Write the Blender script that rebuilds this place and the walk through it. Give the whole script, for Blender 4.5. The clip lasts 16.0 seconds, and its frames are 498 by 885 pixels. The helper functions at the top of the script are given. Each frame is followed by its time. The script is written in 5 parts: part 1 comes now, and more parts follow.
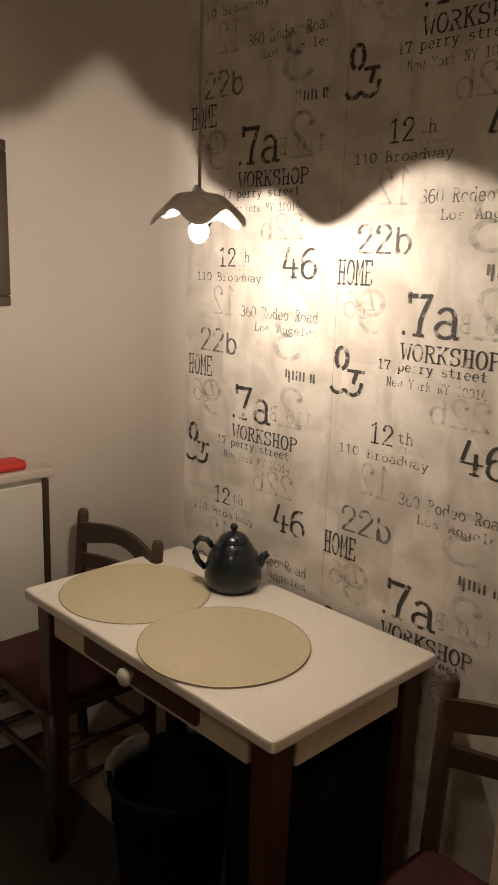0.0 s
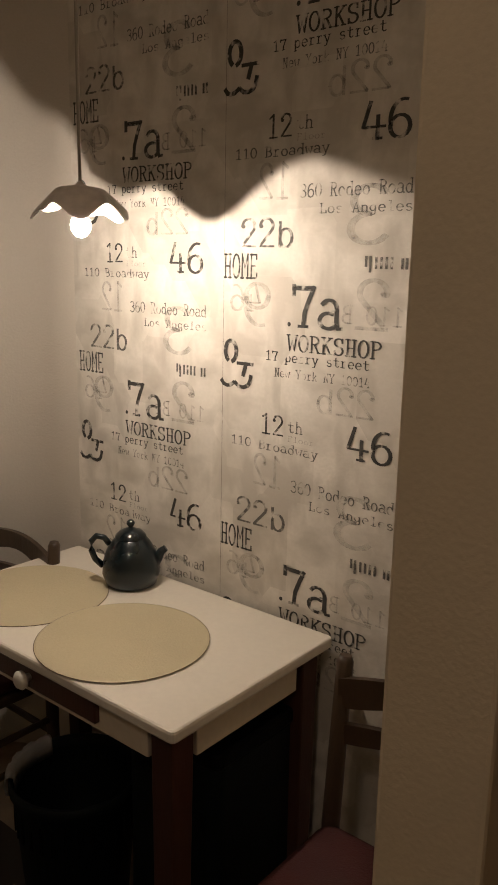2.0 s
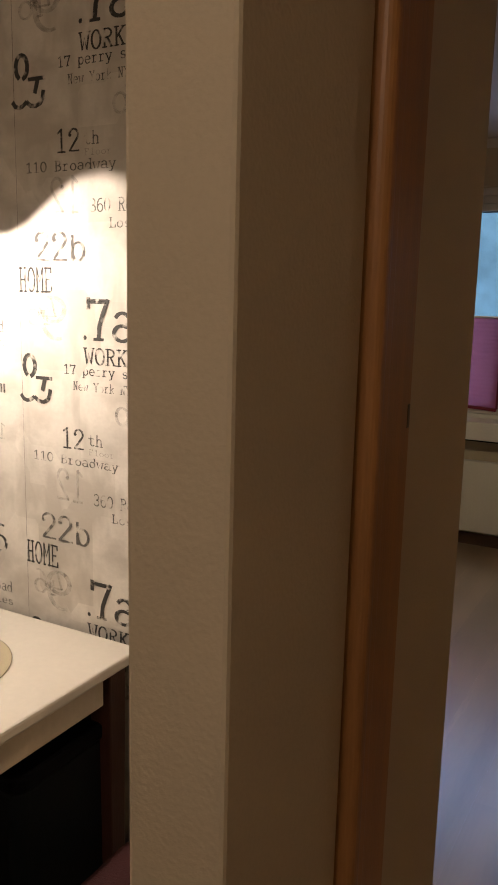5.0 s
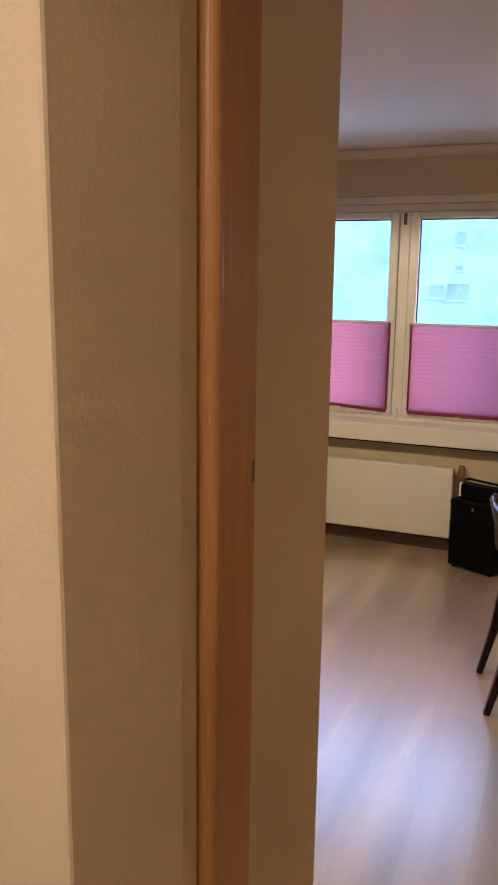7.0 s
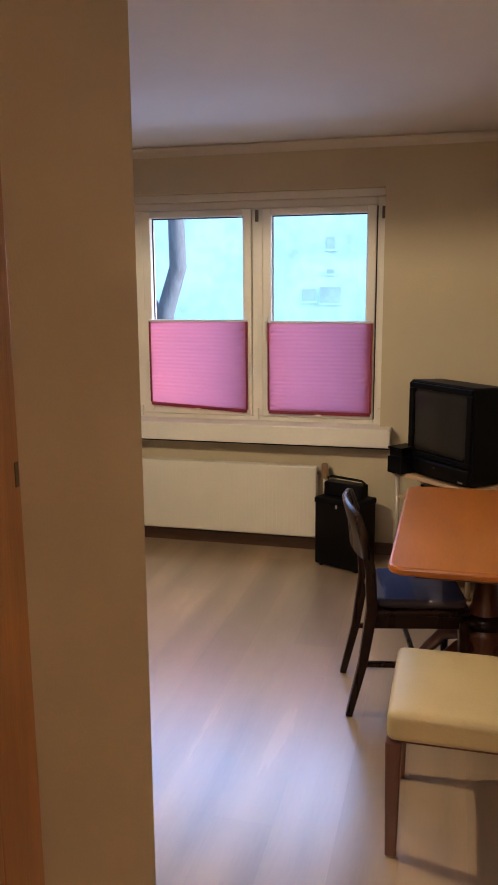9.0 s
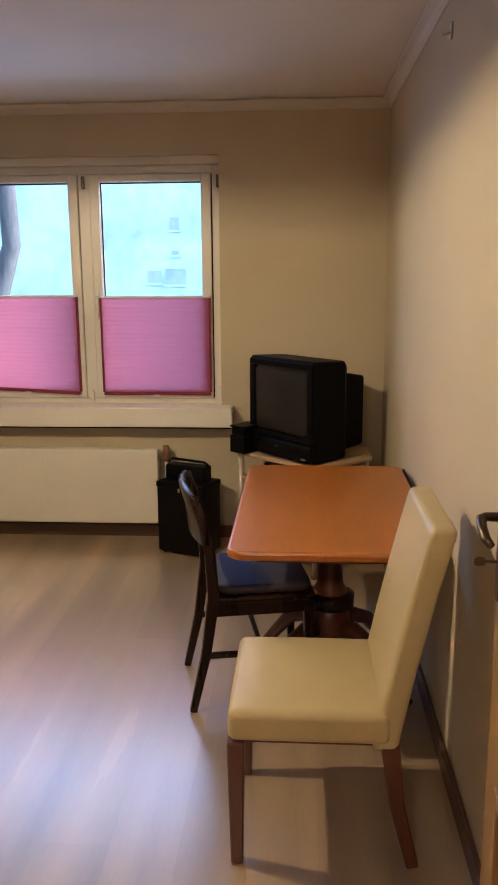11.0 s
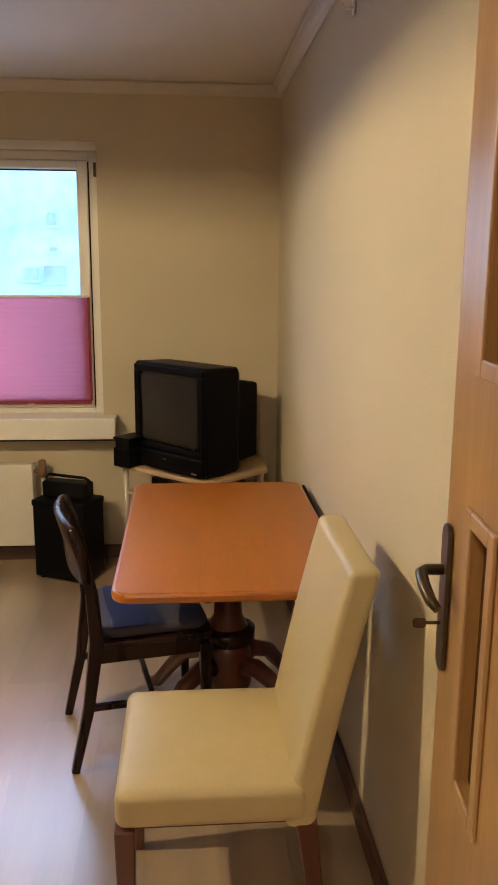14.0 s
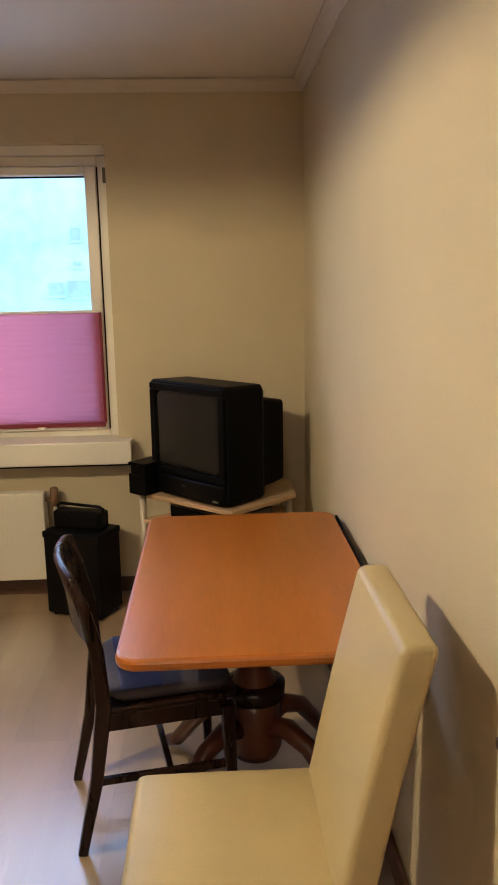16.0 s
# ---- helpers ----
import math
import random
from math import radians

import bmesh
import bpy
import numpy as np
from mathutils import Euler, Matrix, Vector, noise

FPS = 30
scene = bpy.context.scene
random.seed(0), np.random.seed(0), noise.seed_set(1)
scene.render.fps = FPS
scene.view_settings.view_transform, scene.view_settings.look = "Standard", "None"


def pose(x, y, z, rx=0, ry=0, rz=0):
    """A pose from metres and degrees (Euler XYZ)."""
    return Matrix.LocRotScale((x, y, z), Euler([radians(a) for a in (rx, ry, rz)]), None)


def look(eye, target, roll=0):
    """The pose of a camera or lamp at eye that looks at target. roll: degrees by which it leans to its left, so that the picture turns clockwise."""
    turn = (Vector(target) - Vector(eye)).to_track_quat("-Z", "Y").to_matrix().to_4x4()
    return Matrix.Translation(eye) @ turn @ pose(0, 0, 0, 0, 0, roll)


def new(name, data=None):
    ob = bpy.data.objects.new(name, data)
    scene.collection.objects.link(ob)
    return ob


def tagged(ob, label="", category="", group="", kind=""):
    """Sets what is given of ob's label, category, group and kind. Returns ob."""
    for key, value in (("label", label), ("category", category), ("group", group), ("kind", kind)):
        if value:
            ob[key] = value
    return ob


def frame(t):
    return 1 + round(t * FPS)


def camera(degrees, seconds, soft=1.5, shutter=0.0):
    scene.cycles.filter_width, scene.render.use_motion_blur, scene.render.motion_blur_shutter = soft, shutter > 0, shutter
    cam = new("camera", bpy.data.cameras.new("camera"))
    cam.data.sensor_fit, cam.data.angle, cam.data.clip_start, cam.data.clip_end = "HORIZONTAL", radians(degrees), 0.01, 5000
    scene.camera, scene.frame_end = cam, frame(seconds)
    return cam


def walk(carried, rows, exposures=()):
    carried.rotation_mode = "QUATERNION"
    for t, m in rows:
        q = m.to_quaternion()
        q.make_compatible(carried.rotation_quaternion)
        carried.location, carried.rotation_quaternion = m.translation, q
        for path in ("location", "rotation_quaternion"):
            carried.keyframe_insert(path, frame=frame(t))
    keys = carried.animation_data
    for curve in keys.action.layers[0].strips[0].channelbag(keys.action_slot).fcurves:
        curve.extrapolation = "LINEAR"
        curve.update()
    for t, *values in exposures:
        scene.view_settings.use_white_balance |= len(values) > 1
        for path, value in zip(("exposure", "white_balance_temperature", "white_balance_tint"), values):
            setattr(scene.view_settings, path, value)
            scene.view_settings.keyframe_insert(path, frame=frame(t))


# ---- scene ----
cam = camera(34.58, 16.0, soft=1.8)
PATH = [
    (0.0, pose(1.8119, -1.4375, 1.5748, 77.436, -1.666, 46.414)),
    (0.5, pose(1.8296, -1.4286, 1.5586, 77.789, -1.475, 45.017)),
    (1.0, pose(1.8352, -1.4284, 1.5609, 77.634, -1.327, 43.174)),
    (1.5, pose(1.8396, -1.4310, 1.5598, 77.661, -1.190, 41.249)),
    (2.0, pose(1.8459, -1.4286, 1.5621, 77.624, -1.128, 39.401)),
    (2.5, pose(1.8552, -1.4211, 1.5649, 77.611, -1.063, 37.757)),
    (3.0, pose(1.8644, -1.4133, 1.5720, 77.573, -1.125, 35.708)),
    (3.5, pose(1.8829, -1.3995, 1.5815, 77.504, -1.252, 34.057)),
    (4.0, pose(1.9080, -1.3805, 1.5860, 77.637, -1.335, 32.612)),
    (4.5, pose(1.9383, -1.3681, 1.5954, 77.656, -1.433, 31.117)),
    (5.0, pose(1.9664, -1.3733, 1.5466, 79.373, -1.303, 29.172)),
    (5.2, pose(1.9649, -1.3778, 1.5469, 79.459, -1.239, 28.099)),
    (7.3, pose(2.1057, -1.3898, 1.6883, 78.485, -0.643, 21.986)),
    (7.5, pose(2.1203, -1.3632, 1.6923, 78.432, -0.535, 21.352)),
    (8.0, pose(2.1322, -1.3115, 1.6877, 78.450, -0.183, 19.176)),
    (8.5, pose(2.1642, -1.2525, 1.6459, 78.885, 0.132, 16.815)),
    (9.0, pose(2.1874, -1.1956, 1.6227, 79.157, 0.364, 14.346)),
    (9.5, pose(2.2031, -1.1305, 1.5904, 79.314, 0.512, 11.830)),
    (10.0, pose(2.2275, -1.0714, 1.5847, 78.951, 0.762, 9.400)),
    (10.2, pose(2.2276, -1.0516, 1.5785, 78.626, 0.725, 8.255)),
    (12.5, pose(2.2292, -0.8246, 1.5554, 77.704, -0.864, -3.292)),
    (13.0, pose(2.2098, -0.7814, 1.5601, 77.694, -1.158, -4.558)),
    (13.5, pose(2.2048, -0.7152, 1.5623, 77.707, -0.883, -4.859)),
    (14.0, pose(2.2064, -0.6468, 1.5600, 77.902, -0.425, -4.500)),
    (14.5, pose(2.2115, -0.5658, 1.5526, 78.171, -0.147, -4.037)),
    (15.0, pose(2.2195, -0.4902, 1.5543, 78.325, 0.285, -3.596)),
    (15.5, pose(2.2300, -0.4078, 1.5562, 78.441, 0.660, -3.123)),
    (16.0, pose(2.2421, -0.3222, 1.5522, 78.623, 1.049, -2.754)),
]
walk(cam, PATH, [(0.0, 0.25, 5850, 17), (1.0, 0.15, 5850, 17), (3.0, 0.1, 5850, 17), (4.0, 0.35, 5800, 17), (5.0, 0.9, 5750, 18), (7.3, 2.65, 5750, 21), (10.2, 2.55, 5850, 21), (12.5, 2.72, 6200, 17), (16.0, 2.76, 6050, 14)])

# ---- light ----
world = bpy.data.worlds.new("world")
scene.world = world
world.use_nodes = True
wn = world.node_tree.nodes
sky = wn.new("ShaderNodeTexSky")
sky.sky_type = "NISHITA"
sky.sun_disc = False
sky.sun_elevation = radians(24)
sky.sun_rotation = radians(81)
world.node_tree.links.new(sky.outputs[0], wn["Background"].inputs[0])
wn["Background"].inputs[1].default_value = 0.148
sun = bpy.data.lights.new("sun", "SUN")
sun.energy, sun.angle, sun.color = 0.5, radians(14), (1.0, 0.97, 0.93)
new("sun", sun).matrix_world = look((0, 0, 20), (-4.4, -0.7, 18.0))
BULB_KITCHEN, BULB_ROOM, FILL_GLOW = 36000.0, 1750.0, 215.0
daylight = bpy.data.lights.new("window_daylight", "AREA")
daylight.shape, daylight.size, daylight.size_y = "RECTANGLE", 2.2, 0.66
daylight.spread = radians(135)
daylight.energy, daylight.color = 2.4, (0.42, 0.63, 1.0)
new("window_daylight", daylight).matrix_world = look((0.6, 3.60, 1.76), (0.6, 2.60, 1.53))


# ---- materials ----
def mat(name, col, rough=0.6, metal=0.0, vary=0.12, fine=60.0, coarse=3.0, bump=0.1, coat=0.0, stretch=(1, 1, 1), spec=0.5, random_tint=0.0):
    """A surface with two scales of variation in colour and a fine relief."""
    m = bpy.data.materials.new(name)
    m.use_nodes = True
    t = m.node_tree
    b = t.nodes["Principled BSDF"]
    co = t.nodes.new("ShaderNodeTexCoord")
    mp = t.nodes.new("ShaderNodeMapping")
    mp.inputs["Scale"].default_value = stretch
    t.links.new(co.outputs["Object"], mp.inputs[0])
    n1 = t.nodes.new("ShaderNodeTexNoise")
    n1.inputs["Scale"].default_value, n1.inputs["Detail"].default_value = coarse, 6
    n2 = t.nodes.new("ShaderNodeTexNoise")
    n2.inputs["Scale"].default_value, n2.inputs["Detail"].default_value = fine, 4
    t.links.new(mp.outputs[0], n1.inputs[0])
    t.links.new(mp.outputs[0], n2.inputs[0])
    add = t.nodes.new("ShaderNodeMath")
    add.operation = "MULTIPLY_ADD"
    add.inputs[1].default_value = 0.5
    t.links.new(n2.outputs[0], add.inputs[0])
    t.links.new(n1.outputs[0], add.inputs[2])
    last = add.outputs[0]
    if random_tint:
        oi = t.nodes.new("ShaderNodeObjectInfo")
        r = t.nodes.new("ShaderNodeMath")
        r.operation = "MULTIPLY_ADD"
        r.inputs[1].default_value = random_tint
        t.links.new(oi.outputs["Random"], r.inputs[0])
        t.links.new(last, r.inputs[2])
        last = r.outputs[0]
    ramp = t.nodes.new("ShaderNodeValToRGB")
    ramp.color_ramp.elements[0].position, ramp.color_ramp.elements[1].position = 0.45, 1.05 + random_tint * 0.6
    ramp.color_ramp.elements[0].color = (*[c * (1 - vary) for c in col], 1)
    ramp.color_ramp.elements[1].color = (*[min(1, c * (1 + vary)) for c in col], 1)
    t.links.new(last, ramp.inputs[0])
    t.links.new(ramp.outputs[0], b.inputs["Base Color"])
    b.inputs["Roughness"].default_value, b.inputs["Metallic"].default_value = rough, metal
    b.inputs["Coat Weight"].default_value, b.inputs["Specular IOR Level"].default_value = coat, spec
    rr = t.nodes.new("ShaderNodeMapRange")
    rr.inputs[3].default_value, rr.inputs[4].default_value = max(0.02, rough * 0.8), min(1, rough * 1.2)
    t.links.new(n1.outputs[0], rr.inputs[0])
    t.links.new(rr.outputs[0], b.inputs["Roughness"])
    if bump:
        bp = t.nodes.new("ShaderNodeBump")
        bp.inputs["Strength"].default_value, bp.inputs["Distance"].default_value = bump, 0.004
        t.links.new(n2.outputs[0], bp.inputs["Height"])
        t.links.new(bp.outputs[0], b.inputs["Normal"])
    return m


def glow(name, col, strength):
    m = bpy.data.materials.new(name)
    m.use_nodes = True
    b = m.node_tree.nodes["Principled BSDF"]
    b.inputs["Base Color"].default_value = (0.9, 0.9, 0.9, 1)
    b.inputs["Emission Color"].default_value = (*col, 1)
    b.inputs["Emission Strength"].default_value = strength
    return m


M_ROOMWALL = mat("wall_paint_beige", (0.57, 0.485, 0.335), 0.85, vary=0.05, fine=160, coarse=1.5, bump=0.25, spec=0.2)
M_HALLWALL = mat("wall_paint_hall", (0.56, 0.465, 0.325), 0.8, vary=0.06, fine=150, coarse=2, bump=0.25, spec=0.25)
M_WHITEWALL = mat("wall_paint_white", (0.60, 0.55, 0.48), 0.85, vary=0.05, fine=140, coarse=1.5, bump=0.3, spec=0.2)
# dark taupe for unseen walls, set low to cut bounced light
M_LOWBOUNCE = mat("low_bounce_taupe", (0.17, 0.125, 0.085), 0.85, vary=0.06, fine=150, coarse=1.5, bump=0.25, spec=0.2)
M_CEIL = mat("ceiling_paint", (0.66, 0.60, 0.52), 0.9, vary=0.04, fine=120, coarse=1.2, bump=0.2, spec=0.2)
M_PLASTIC_WHITE = mat("window_plastic", (0.78, 0.74, 0.66), 0.32, vary=0.05, fine=90, coarse=3, bump=0.03)
M_RAD = mat("radiator_enamel", (0.76, 0.71, 0.60), 0.35, vary=0.05, fine=90, coarse=3, bump=0.05)
M_LAMINATE = mat("laminate", (0.37, 0.268, 0.165), 0.27, vary=0.5, fine=14, coarse=1.2, coat=1.0, bump=0.03, stretch=(6.5, 0.8, 1), random_tint=0.24, spec=0.8)
M_LAMINATE.node_tree.nodes["Principled BSDF"].inputs["Coat IOR"].default_value = 1.65
M_LAMINATE.node_tree.nodes["Principled BSDF"].inputs["Coat Roughness"].default_value = 0.31
lt = M_LAMINATE.node_tree
for n in lt.nodes:
    if n.type == "TEX_NOISE":
        n.inputs["Detail"].default_value = 0.5
    if n.type == "MAP_RANGE":
        n.inputs[3].default_value, n.inputs[4].default_value = 0.27, 0.29
    if n.type == "VALTORGB":
        n.color_ramp.interpolation = "B_SPLINE"
        n.color_ramp.elements[0].position, n.color_ramp.elements[1].position = 0.30, 0.95
    if n.type == "MATH" and abs(n.inputs[1].default_value - 0.5) < 0.01:
        n.inputs[1].default_value = 0.12
lmap = [n for n in lt.nodes if n.type == "MAPPING"][0]
lsrc = lmap.inputs[0].links[0].from_socket
lobj, lsum = lt.nodes.new("ShaderNodeObjectInfo"), lt.nodes.new("ShaderNodeVectorMath")
lt.links.new(lsrc, lsum.inputs[0])
lt.links.new(lobj.outputs["Location"], lsum.inputs[1])
lt.links.new(lsum.outputs[0], lmap.inputs[0])
# floor colour darkened so the shade under the kitchen table stays near black
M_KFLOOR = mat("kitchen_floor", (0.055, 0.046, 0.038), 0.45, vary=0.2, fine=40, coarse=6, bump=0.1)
M_BASE = mat("baseboard_brown", (0.11, 0.055, 0.03), 0.45, vary=0.25, fine=60, coarse=4, bump=0.1, stretch=(0.5, 4, 4))
M_JAMB = mat("door_frame_brown", (0.37, 0.17, 0.05), 0.42, vary=0.25, fine=50, coarse=4, bump=0.1, stretch=(5, 5, 0.35))
M_DOOR = mat("door_light_oak", (0.40, 0.225, 0.075), 0.32, vary=0.2, fine=40, coarse=3, bump=0.06, stretch=(6, 6, 0.4))
M_DOORTRIM = mat("door_moulding", (0.44, 0.26, 0.105), 0.35, vary=0.15, fine=40, coarse=3, bump=0.06, stretch=(6, 6, 0.4))
M_DGLASS = mat("brown_glass", (0.20, 0.09, 0.035), 0.2, vary=0.2, fine=30, coarse=3, bump=0.1, spec=0.5)
M_BRONZE = mat("aged_bronze", (0.12, 0.085, 0.055), 0.35, metal=0.8, vary=0.3, fine=60, coarse=8, bump=0.1)
M_STEEL = mat("steel", (0.6, 0.58, 0.54), 0.3, metal=1.0, vary=0.1, fine=60, coarse=6, bump=0.05)
M_TTOP = mat("white_tabletop", (0.74, 0.69, 0.60), 0.35, vary=0.06, fine=70, coarse=3, bump=0.06)
M_APRON = mat("cream_apron", (0.62, 0.54, 0.42), 0.5, vary=0.1, fine=60, coarse=4, bump=0.1)
M_DARKWOOD = mat("dark_brown_wood", (0.055, 0.021, 0.012), 0.38, vary=0.3, fine=45, coarse=4, bump=0.12, stretch=(5, 5, 0.5))
M_CHAIRWOOD = mat("kitchen_chair_wood", (0.05, 0.03, 0.016), 0.42, vary=0.25, fine=45, coarse=4, bump=0.12, stretch=(4, 4, 0.8))
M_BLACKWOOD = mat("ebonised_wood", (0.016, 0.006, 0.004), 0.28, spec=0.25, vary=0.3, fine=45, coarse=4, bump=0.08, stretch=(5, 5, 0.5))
M_LEGRED = mat("mahogany_leg", (0.095, 0.027, 0.012), 0.35, vary=0.3, fine=45, coarse=4, bump=0.1, stretch=(5, 5, 0.5))
M_RED = mat("red_seat_fabric", (0.042, 0.003, 0.0025), 0.8, vary=0.2, fine=300, coarse=6, bump=0.4)
M_REDCLOTH = mat("red_plastic", (0.55, 0.03, 0.02), 0.5, vary=0.1, fine=100, coarse=6, bump=0.1)
M_MAT = mat("placemat_olive_beige", (0.52, 0.45, 0.295), 0.7, vary=0.08, fine=220, coarse=4, bump=0.3)
M_TEAPOT = mat("teapot_dark_teal_glaze", (0.004, 0.010, 0.013), 0.28, vary=0.3, fine=50, coarse=6, bump=0.05, coat=0.3)
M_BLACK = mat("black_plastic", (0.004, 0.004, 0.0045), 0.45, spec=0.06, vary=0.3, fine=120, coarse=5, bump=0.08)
M_BLACKGLOSS = mat("black_cabinet", (0.004, 0.0037, 0.004), 0.3, spec=0.10, vary=0.3, fine=120, coarse=5, bump=0.05)
M_SCREEN = mat("tv_screen", (0.05, 0.046, 0.042), 0.15, vary=0.08, fine=30, coarse=3, bump=0.0, spec=0.6)
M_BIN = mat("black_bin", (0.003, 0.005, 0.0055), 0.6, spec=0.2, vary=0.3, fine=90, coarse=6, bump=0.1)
M_LINER = mat("bin_liner", (0.62, 0.60, 0.57), 0.35, vary=0.1, fine=60, coarse=10, bump=0.4)
M_SHADE = mat("lamp_shade_pewter", (0.74, 0.68, 0.64), 0.4, metal=0.2, vary=0.2, fine=60, coarse=8, bump=0.08)
M_CORD = mat("lamp_cord", (0.30, 0.27, 0.22), 0.6, vary=0.1, bump=0.05)
M_CAB = mat("cabinet_cream", (0.70, 0.66, 0.58), 0.4, vary=0.06, fine=70, coarse=3, bump=0.06)
M_COUNTER = mat("counter_edge", (0.55, 0.49, 0.40), 0.4, vary=0.12, fine=60, coarse=5, bump=0.08)
M_ORANGE = mat("cherry_tabletop", (0.40, 0.125, 0.014), 0.3, vary=0.16, fine=30, coarse=2.5, bump=0.05, stretch=(4, 0.6, 1), coat=0.15)
M_LEATHER = mat("cream_leather", (0.52, 0.42, 0.225), 0.42, vary=0.07, fine=220, coarse=5, bump=0.18)
M_NAVY = mat("blue_grey_cushion", (0.042, 0.034, 0.045), 0.7, vary=0.25, fine=200, coarse=8, bump=0.4)
M_BLUE = mat("blue_cushion_panel", (0.03, 0.034, 0.10), 0.75, vary=0.25, fine=200, coarse=8, bump=0.4)
M_BEECH = mat("stand_beech", (0.52, 0.36, 0.21), 0.4, vary=0.15, fine=40, coarse=3, bump=0.08, stretch=(1, 5, 5))
M_TUBE = mat("stand_tube", (0.55, 0.48, 0.38), 0.35, metal=0.3, vary=0.1, bump=0.03)
M_BLINDRAIL = mat("blind_rail_red", (0.22, 0.012, 0.03), 0.45, vary=0.15, bump=0.05)
M_VCR = mat("recorder_grey", (0.12, 0.10, 0.085), 0.35, metal=0.4, vary=0.15, bump=0.03)
M_VALVE = mat("valve_brown", (0.22, 0.12, 0.06), 0.45, vary=0.2, bump=0.05)
M_BARK = mat("bark", (0.10, 0.115, 0.135), 0.9, vary=0.35, fine=30, coarse=5, bump=0.8, stretch=(3, 3, 0.6))
M_LEAF = mat("conifer_needles", (0.045, 0.075, 0.05), 0.7, vary=0.4, fine=30, coarse=5, bump=0.3)
M_FACADE = mat("facade_render", (0.42, 0.62, 0.65), 0.9, vary=0.32, fine=2.2, coarse=0.35, bump=0.3)
M_FWIN = mat("facade_window", (0.30, 0.43, 0.48), 0.3, vary=0.25, fine=5, coarse=1, bump=0.0)
M_GROUND = mat("pale_ground", (0.42, 0.44, 0.44), 0.9, vary=0.3, fine=4, coarse=0.4, bump=0.5)
M_VAN = mat("parked_van_paint", (0.45, 0.50, 0.54), 0.4, vary=0.1, fine=5, coarse=1, bump=0.0)


def wallpaper_material():
    """Off-white paper with blocks of pale grey print."""
    m = mat("wallpaper", (0.68, 0.635, 0.565), 0.75, vary=0.08, fine=130, coarse=9, bump=0.15, spec=0.25)
    t = m.node_tree
    b = t.nodes["Principled BSDF"]
    src = b.inputs["Base Color"].links[0].from_socket
    co = t.nodes.new("ShaderNodeTexCoord")
    fac = None
    for sx, sz, off in ((7.5, 3.2, 0.0), (3.8, 6.1, 3.7)):
        mp = t.nodes.new("ShaderNodeMapping")
        mp.inputs["Scale"].default_value = (sx, 1, sz)
        mp.inputs["Location"].default_value = (off, 0, off * 1.7)
        v = t.nodes.new("ShaderNodeTexNoise")
        v.inputs["Scale"].default_value, v.inputs["Detail"].default_value = 1.6, 3
        r = t.nodes.new("ShaderNodeMapRange")
        r.inputs[1].default_value, r.inputs[2].default_value = 0.46, 0.66
        t.links.new(co.outputs["Object"], mp.inputs[0])
        t.links.new(mp.outputs[0], v.inputs[0])
        t.links.new(v.outputs[0], r.inputs[0])
        if fac is None:
            fac = r.outputs[0]
        else:
            a = t.nodes.new("ShaderNodeMath")
            a.operation = "MAXIMUM"
            t.links.new(fac, a.inputs[0])
            t.links.new(r.outputs[0], a.inputs[1])
            fac = a.outputs[0]
    # squarish patches of a collage, darker and paler
    vmap = t.nodes.new("ShaderNodeMapping")
    vmap.inputs["Scale"].default_value = (6.5, 0.0, 5.0)
    patch = t.nodes.new("ShaderNodeTexVoronoi")
    patch.distance, patch.inputs["Scale"].default_value = "CHEBYCHEV", 1.0
    shade = t.nodes.new("ShaderNodeMapRange")
    shade.inputs[1].default_value, shade.inputs[2].default_value = 0.45, 1.0
    shade.inputs[4].default_value = 0.6
    psum = t.nodes.new("ShaderNodeMath")
    psum.operation, psum.use_clamp = "ADD", True
    t.links.new(co.outputs["Object"], vmap.inputs[0])
    t.links.new(vmap.outputs[0], patch.inputs["Vector"])
    t.links.new(patch.outputs["Color"], shade.inputs[0])
    t.links.new(fac, psum.inputs[0])
    t.links.new(shade.outputs[0], psum.inputs[1])
    fac = psum.outputs[0]
    mix = t.nodes.new("ShaderNodeMix")
    mix.data_type = "RGBA"
    mix.inputs["B"].default_value = (0.44, 0.40, 0.34, 1)
    sc = t.nodes.new("ShaderNodeMath")
    sc.operation = "MULTIPLY"
    sc.inputs[1].default_value = 0.75
    t.links.new(fac, sc.inputs[0])
    t.links.new(sc.outputs[0], mix.inputs["Factor"])
    t.links.new(src, mix.inputs["A"])
    t.links.new(mix.outputs["Result"], b.inputs["Base Color"])
    return m


def ink_material(name, col, wear, soft=0.06, most=1.0):
    """Worn print: ink broken up so that the paper shows through."""
    m = bpy.data.materials.new(name)
    m.use_nodes = True
    t = m.node_tree
    b = t.nodes["Principled BSDF"]
    b.inputs["Base Color"].default_value = (*col, 1)
    b.inputs["Roughness"].default_value = 0.75
    co = t.nodes.new("ShaderNodeTexCoord")
    oi = t.nodes.new("ShaderNodeObjectInfo")
    ad = t.nodes.new("ShaderNodeVectorMath")
    t.links.new(co.outputs["Object"], ad.inputs[0])
    t.links.new(oi.outputs["Location"], ad.inputs[1])
    n = t.nodes.new("ShaderNodeTexNoise")
    n.inputs["Scale"].default_value, n.inputs["Detail"].default_value = 45, 5
    r = t.nodes.new("ShaderNodeMapRange")
    r.inputs[1].default_value, r.inputs[2].default_value = wear - soft, wear + soft
    r.inputs[4].default_value = most
    t.links.new(ad.outputs[0], n.inputs[0])
    t.links.new(n.outputs[0], r.inputs[0])
    t.links.new(r.outputs[0], b.inputs["Alpha"])
    return m


